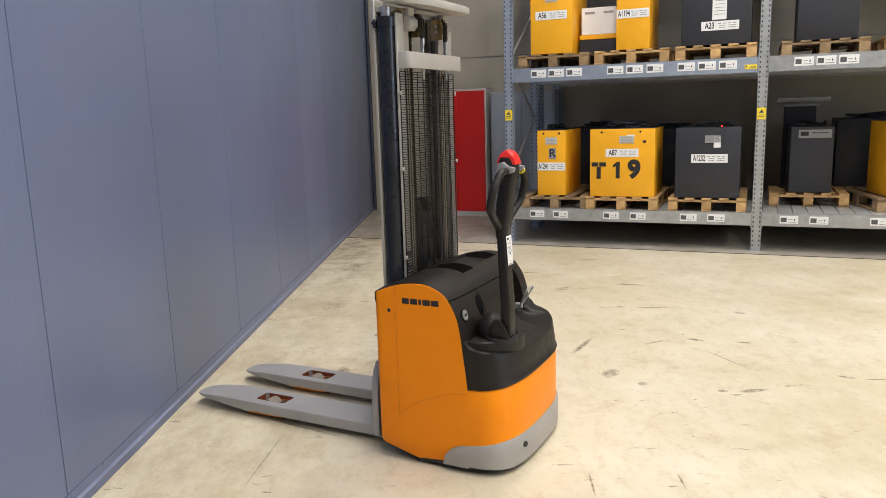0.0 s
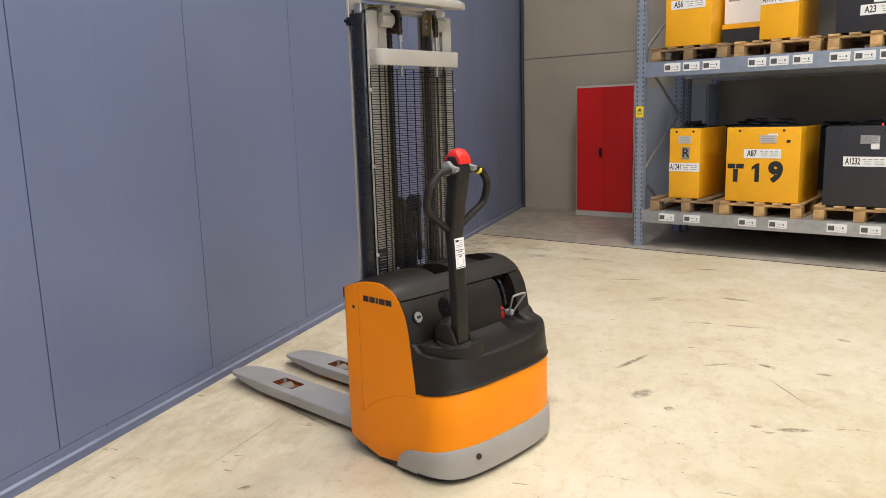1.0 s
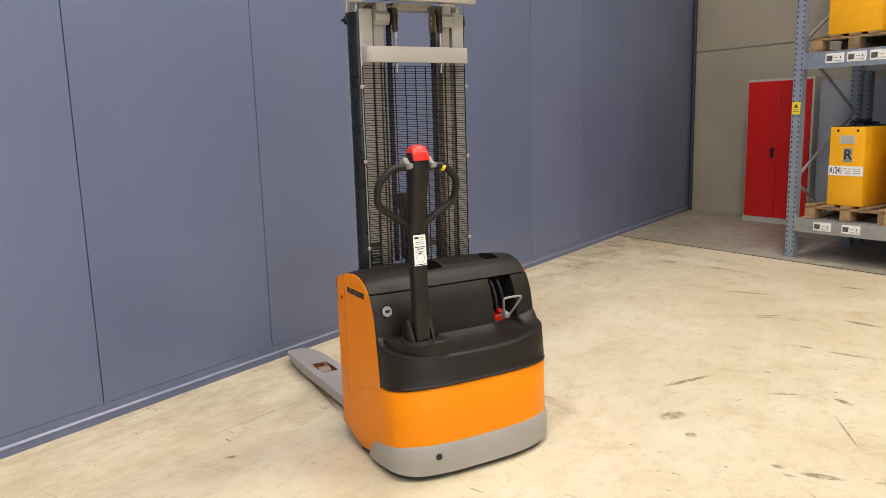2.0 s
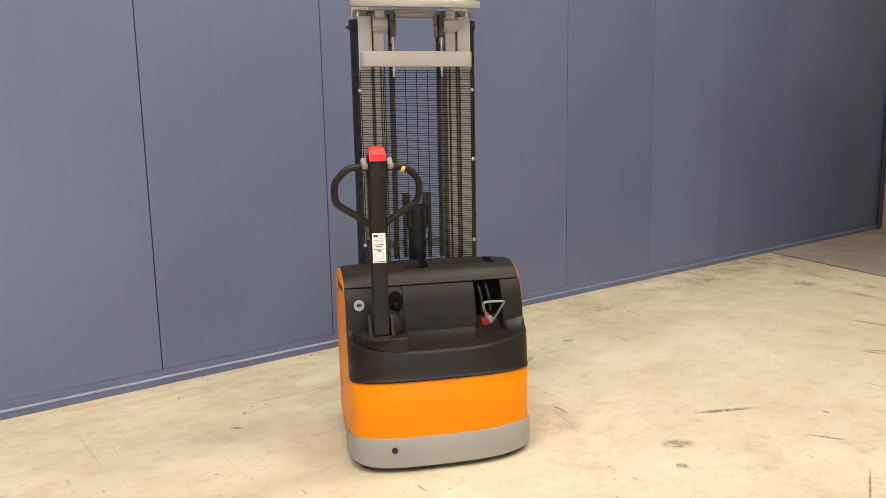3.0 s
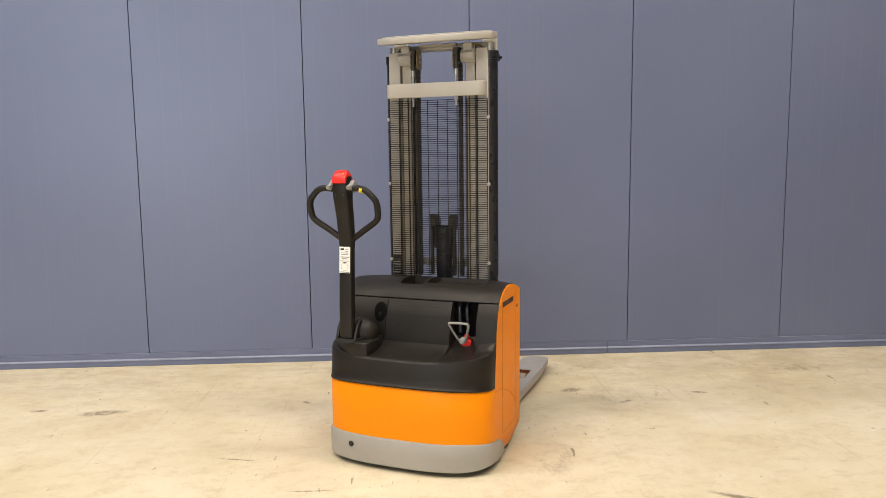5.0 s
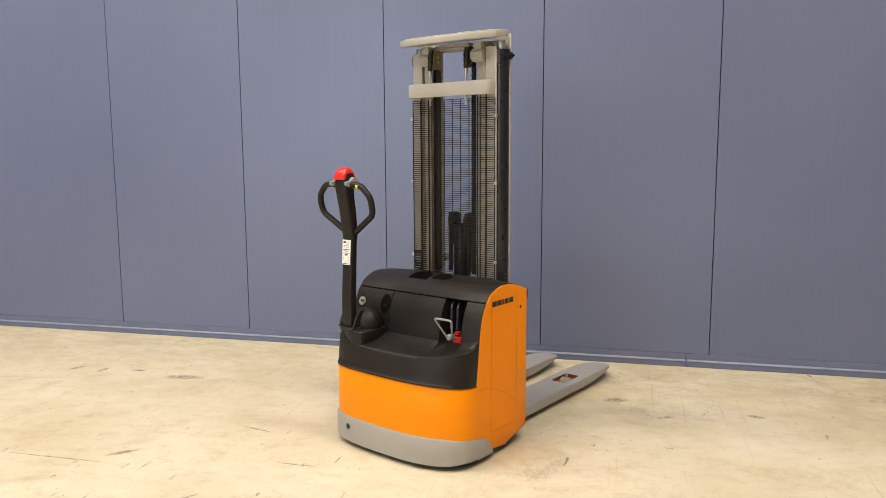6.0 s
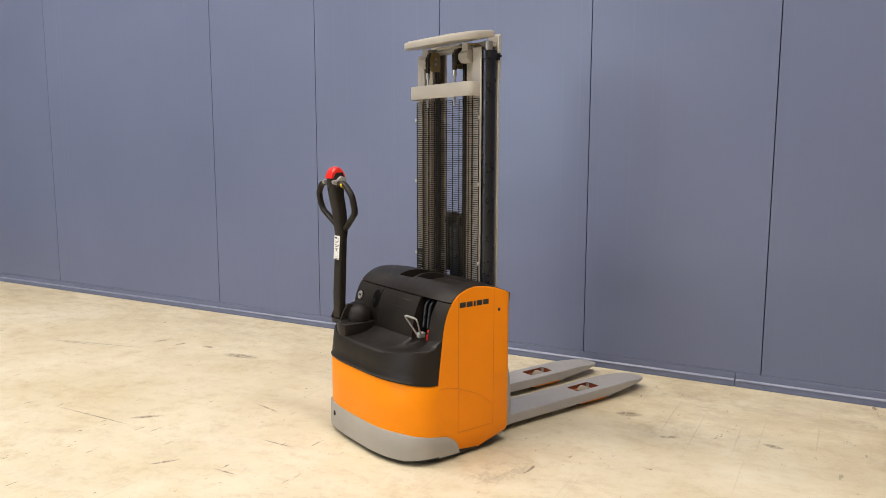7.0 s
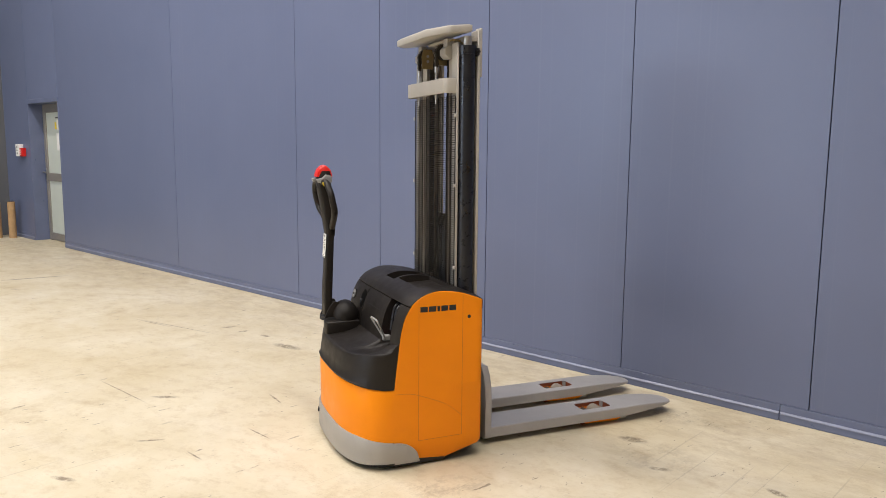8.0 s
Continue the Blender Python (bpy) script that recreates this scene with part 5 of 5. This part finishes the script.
prism(bm, [(-0.098, 0.325), (-0.098, 0.355), (-0.052, 0.392), (-0.022, 0.392), (-0.022, 0.205), (-0.066, 0.205), (-0.066, 0.342)], "y", -0.0022, 0.001)
part("stencilled_character", bm, M_INK, b, "black stencilled 1")
words("9", 0.27, M_INK, b, pose(0.135, -0.0015, 0.300, 90, 0, 0) @ Matrix.Diagonal((0.98, 0.98, 1, 1)), "stencilled_character", 0.055)
bm = B()
box(bm, 0.05, 0.14, -0.003, -0.001, 0.665, 0.69)
part("paper_label", bm, M_STICK, b)
bm = B()
box(bm, 0.225, 0.262, -0.003, -0.001, 0.60, 0.625)
part("tape_patch", bm, M_INK, b)
b = battery(2.205, 0.03, P1, 0.66, 0.78, 0.75, False, "A1232", 0, True, (0.02, 0.425, 0.37))
bm = B()
cyl(bm, (0.13, 0.10, 0.755), (0.13, 0.10, 0.772), 0.006, 10)
part("charge_lamp", bm, M_LED, b, "small lit red lamp")
bm = B()
box(bm, 0.06, 0.13, -0.004, -0.001, 0.54, 0.66)
part("paper_label", bm, M_STICK, b)
b = battery(3.25, 0.68, P1, 0.43, 0.6, 0.72, False, "", 4, False)
bm = B()
box(bm, -0.14, 0.19, -0.004, -0.001, 0.60, 0.69)
lab = part("paper_label", bm, M_GREYP, b, "greyed printed label")
bm = B()
box(bm, -0.12, -0.04, -0.0055, -0.0035, 0.625, 0.67)
for i in range(3):
    box(bm, -0.01 + i * 0.06, 0.04 + i * 0.06, -0.0055, -0.0035, 0.65, 0.66)
part("print", bm, M_INK, lab)
b = battery(4.25, 0.30, P1, 0.56, 0.7, 0.77, True, "A12", 12, True, (0.0, 0.36, 0.34))
for s, w, h in ((0.75, 0.62, 0.74), (1.75, 0.7, 0.70), (3.9, 0.7, 0.78)):
    pallet(s, 1.38, L1, True, 0, 0.9)
    battery(s, 1.42, P1, w, 0.75, h, False, "", 0, False)
# charger pillar behind the narrow battery
ch = thing("battery_charger", "tall black battery charger with a grey top", "charger", RACK @ pose(3.15, 1.40, L1 + 0.002), "")
bm = B()
box(bm, -0.17, 0.17, 0, 0.3, 0.0, 1.085, 0.01)
part("body", bm, M_BATG, ch)
bm = B()
box(bm, -0.18, 0.2, -0.02, 0.32, 1.085, 1.115, 0.004)
part("lid", bm, M_GREYP, ch)
rail = thing("wall_rail", "grey metal rail behind the rack", "rail", RACK @ pose(2.4, 1.62, 1.58))
bm = B()
box(bm, 0.5, 1.08, 0, 0.06, -0.03, 0.03, 0.004)
part("bar", bm, M_GALV, rail)
bm = B()
for x in (0.55, 0.95):
    box(bm, x, x + 0.04, 0.05, 0.7, -0.02, 0.02)
part("bracket", bm, M_GALV, rail)

# upper level
pallet(0.52, 0.0, L2, True)
pallet(1.385, 0.02, L2)
pallet(2.25, 0.0, L2)
pallet(3.28, 0.10, L2, True)
pallet(4.20, 0.0, L2)
battery(0.50, 0.03, P2, 0.48, 0.78, 0.72, True, "A56", 0, True, (0.0, 0.42, 0.36))
battery(1.40, 0.03, P2, 0.355, 0.78, 0.72, True, "A1194", 0, False, (0.0, 0.375, 0.34))
b = battery(2.245, 0.05, P2, 0.69, 0.78, 0.76, False, "A23", 0, False, (0.04, 0.19, 0.37))
bm = B()
box(bm, -0.04, 0.10, -0.004, -0.001, 0.25, 0.62)
lab = part("data_strip", bm, M_STICK, b, "long white data strip")
bm = B()
for i in range(9):
    box(bm, -0.02, 0.08, -0.0055, -0.0035, 0.30 + i * 0.034, 0.306 + i * 0.034)
part("print", bm, M_INKG, lab)
battery(3.30, 0.22, P2, 0.56, 0.7, 0.66, False, "", 0, False)
bx = thing("carton", "white carton with dark print, on a grey crate", "carton", RACK @ pose(0.985, 0.30, P2))
bm = B()
box(bm, -0.20, 0.20, 0, 0.4, 0.205, 0.50, 0.004)
part("box", bm, M_STICK, bx)
bm = B()
box(bm, -0.22, 0.22, -0.01, 0.41, 0.0, 0.15, 0.006)
part("crate", bm, M_BATG, bx)
bm = B()
box(bm, -0.22, 0.22, -0.012, 0.41, 0.152, 0.203, 0.004)
part("crate_rim", bm, M_BATY, bx, "orange crate rim")
bm = B()
for x in (-0.16, 0.05):
    box(bm, x, x + 0.11, -0.003, 0.002, 0.43, 0.455)
part("print", bm, M_INKG, bx)

# ---------------------------------------------------------------- cabinets at the end wall
def cabinet(name, label, m, w, h, d, door_mat, body_mat, knob=True):
    c = thing(name, label, "cabinet", m)
    bm = B()
    box(bm, 0, w, 0.02, d, 0.0, h, 0.004)
    part("body", bm, body_mat, c)
    bm = B()
    box(bm, 0.0, w, 0.0, 0.019, 0.0, 0.075, 0.002)
    part("plinth", bm, body_mat, c)
    for x0, x1 in ((0.025, w / 2 - 0.0015), (w / 2 + 0.0015, w - 0.025)):
        bm = B()
        box(bm, x0, x1, -0.004, 0.019, 0.078, h - 0.03, 0.003)
        dr = part("door", bm, door_mat, c)
        if knob and x1 < w / 2:
            bm = B()
            box(bm, x1 - 0.075, x1 - 0.03, -0.018, -0.005, h * 0.46, h * 0.53, 0.006)
            cyl(bm, (x1 - 0.052, -0.005, h * 0.51), (x1 - 0.052, -0.036, h * 0.51), 0.02, 16)
            part("handle", bm, M_BLACK2, dr, "black turn handle")
    return c


CAB = Matrix.Translation((0.195, 11.80, 0)) @ Matrix.Rotation(TURN_R, 4, "Z")
cabinet("steel_cabinet", "red double door steel cabinet with pale grey frame", CAB, 0.92, 1.88, 0.42, M_REDCAB, M_CABGREY)
cabinet("steel_cabinet", "blue-grey steel cabinet behind the rack", CAB @ pose(0.98, 0.02, 0), 0.95, 1.82, 0.42, M_CABBLUE, M_CABBLUE, False)
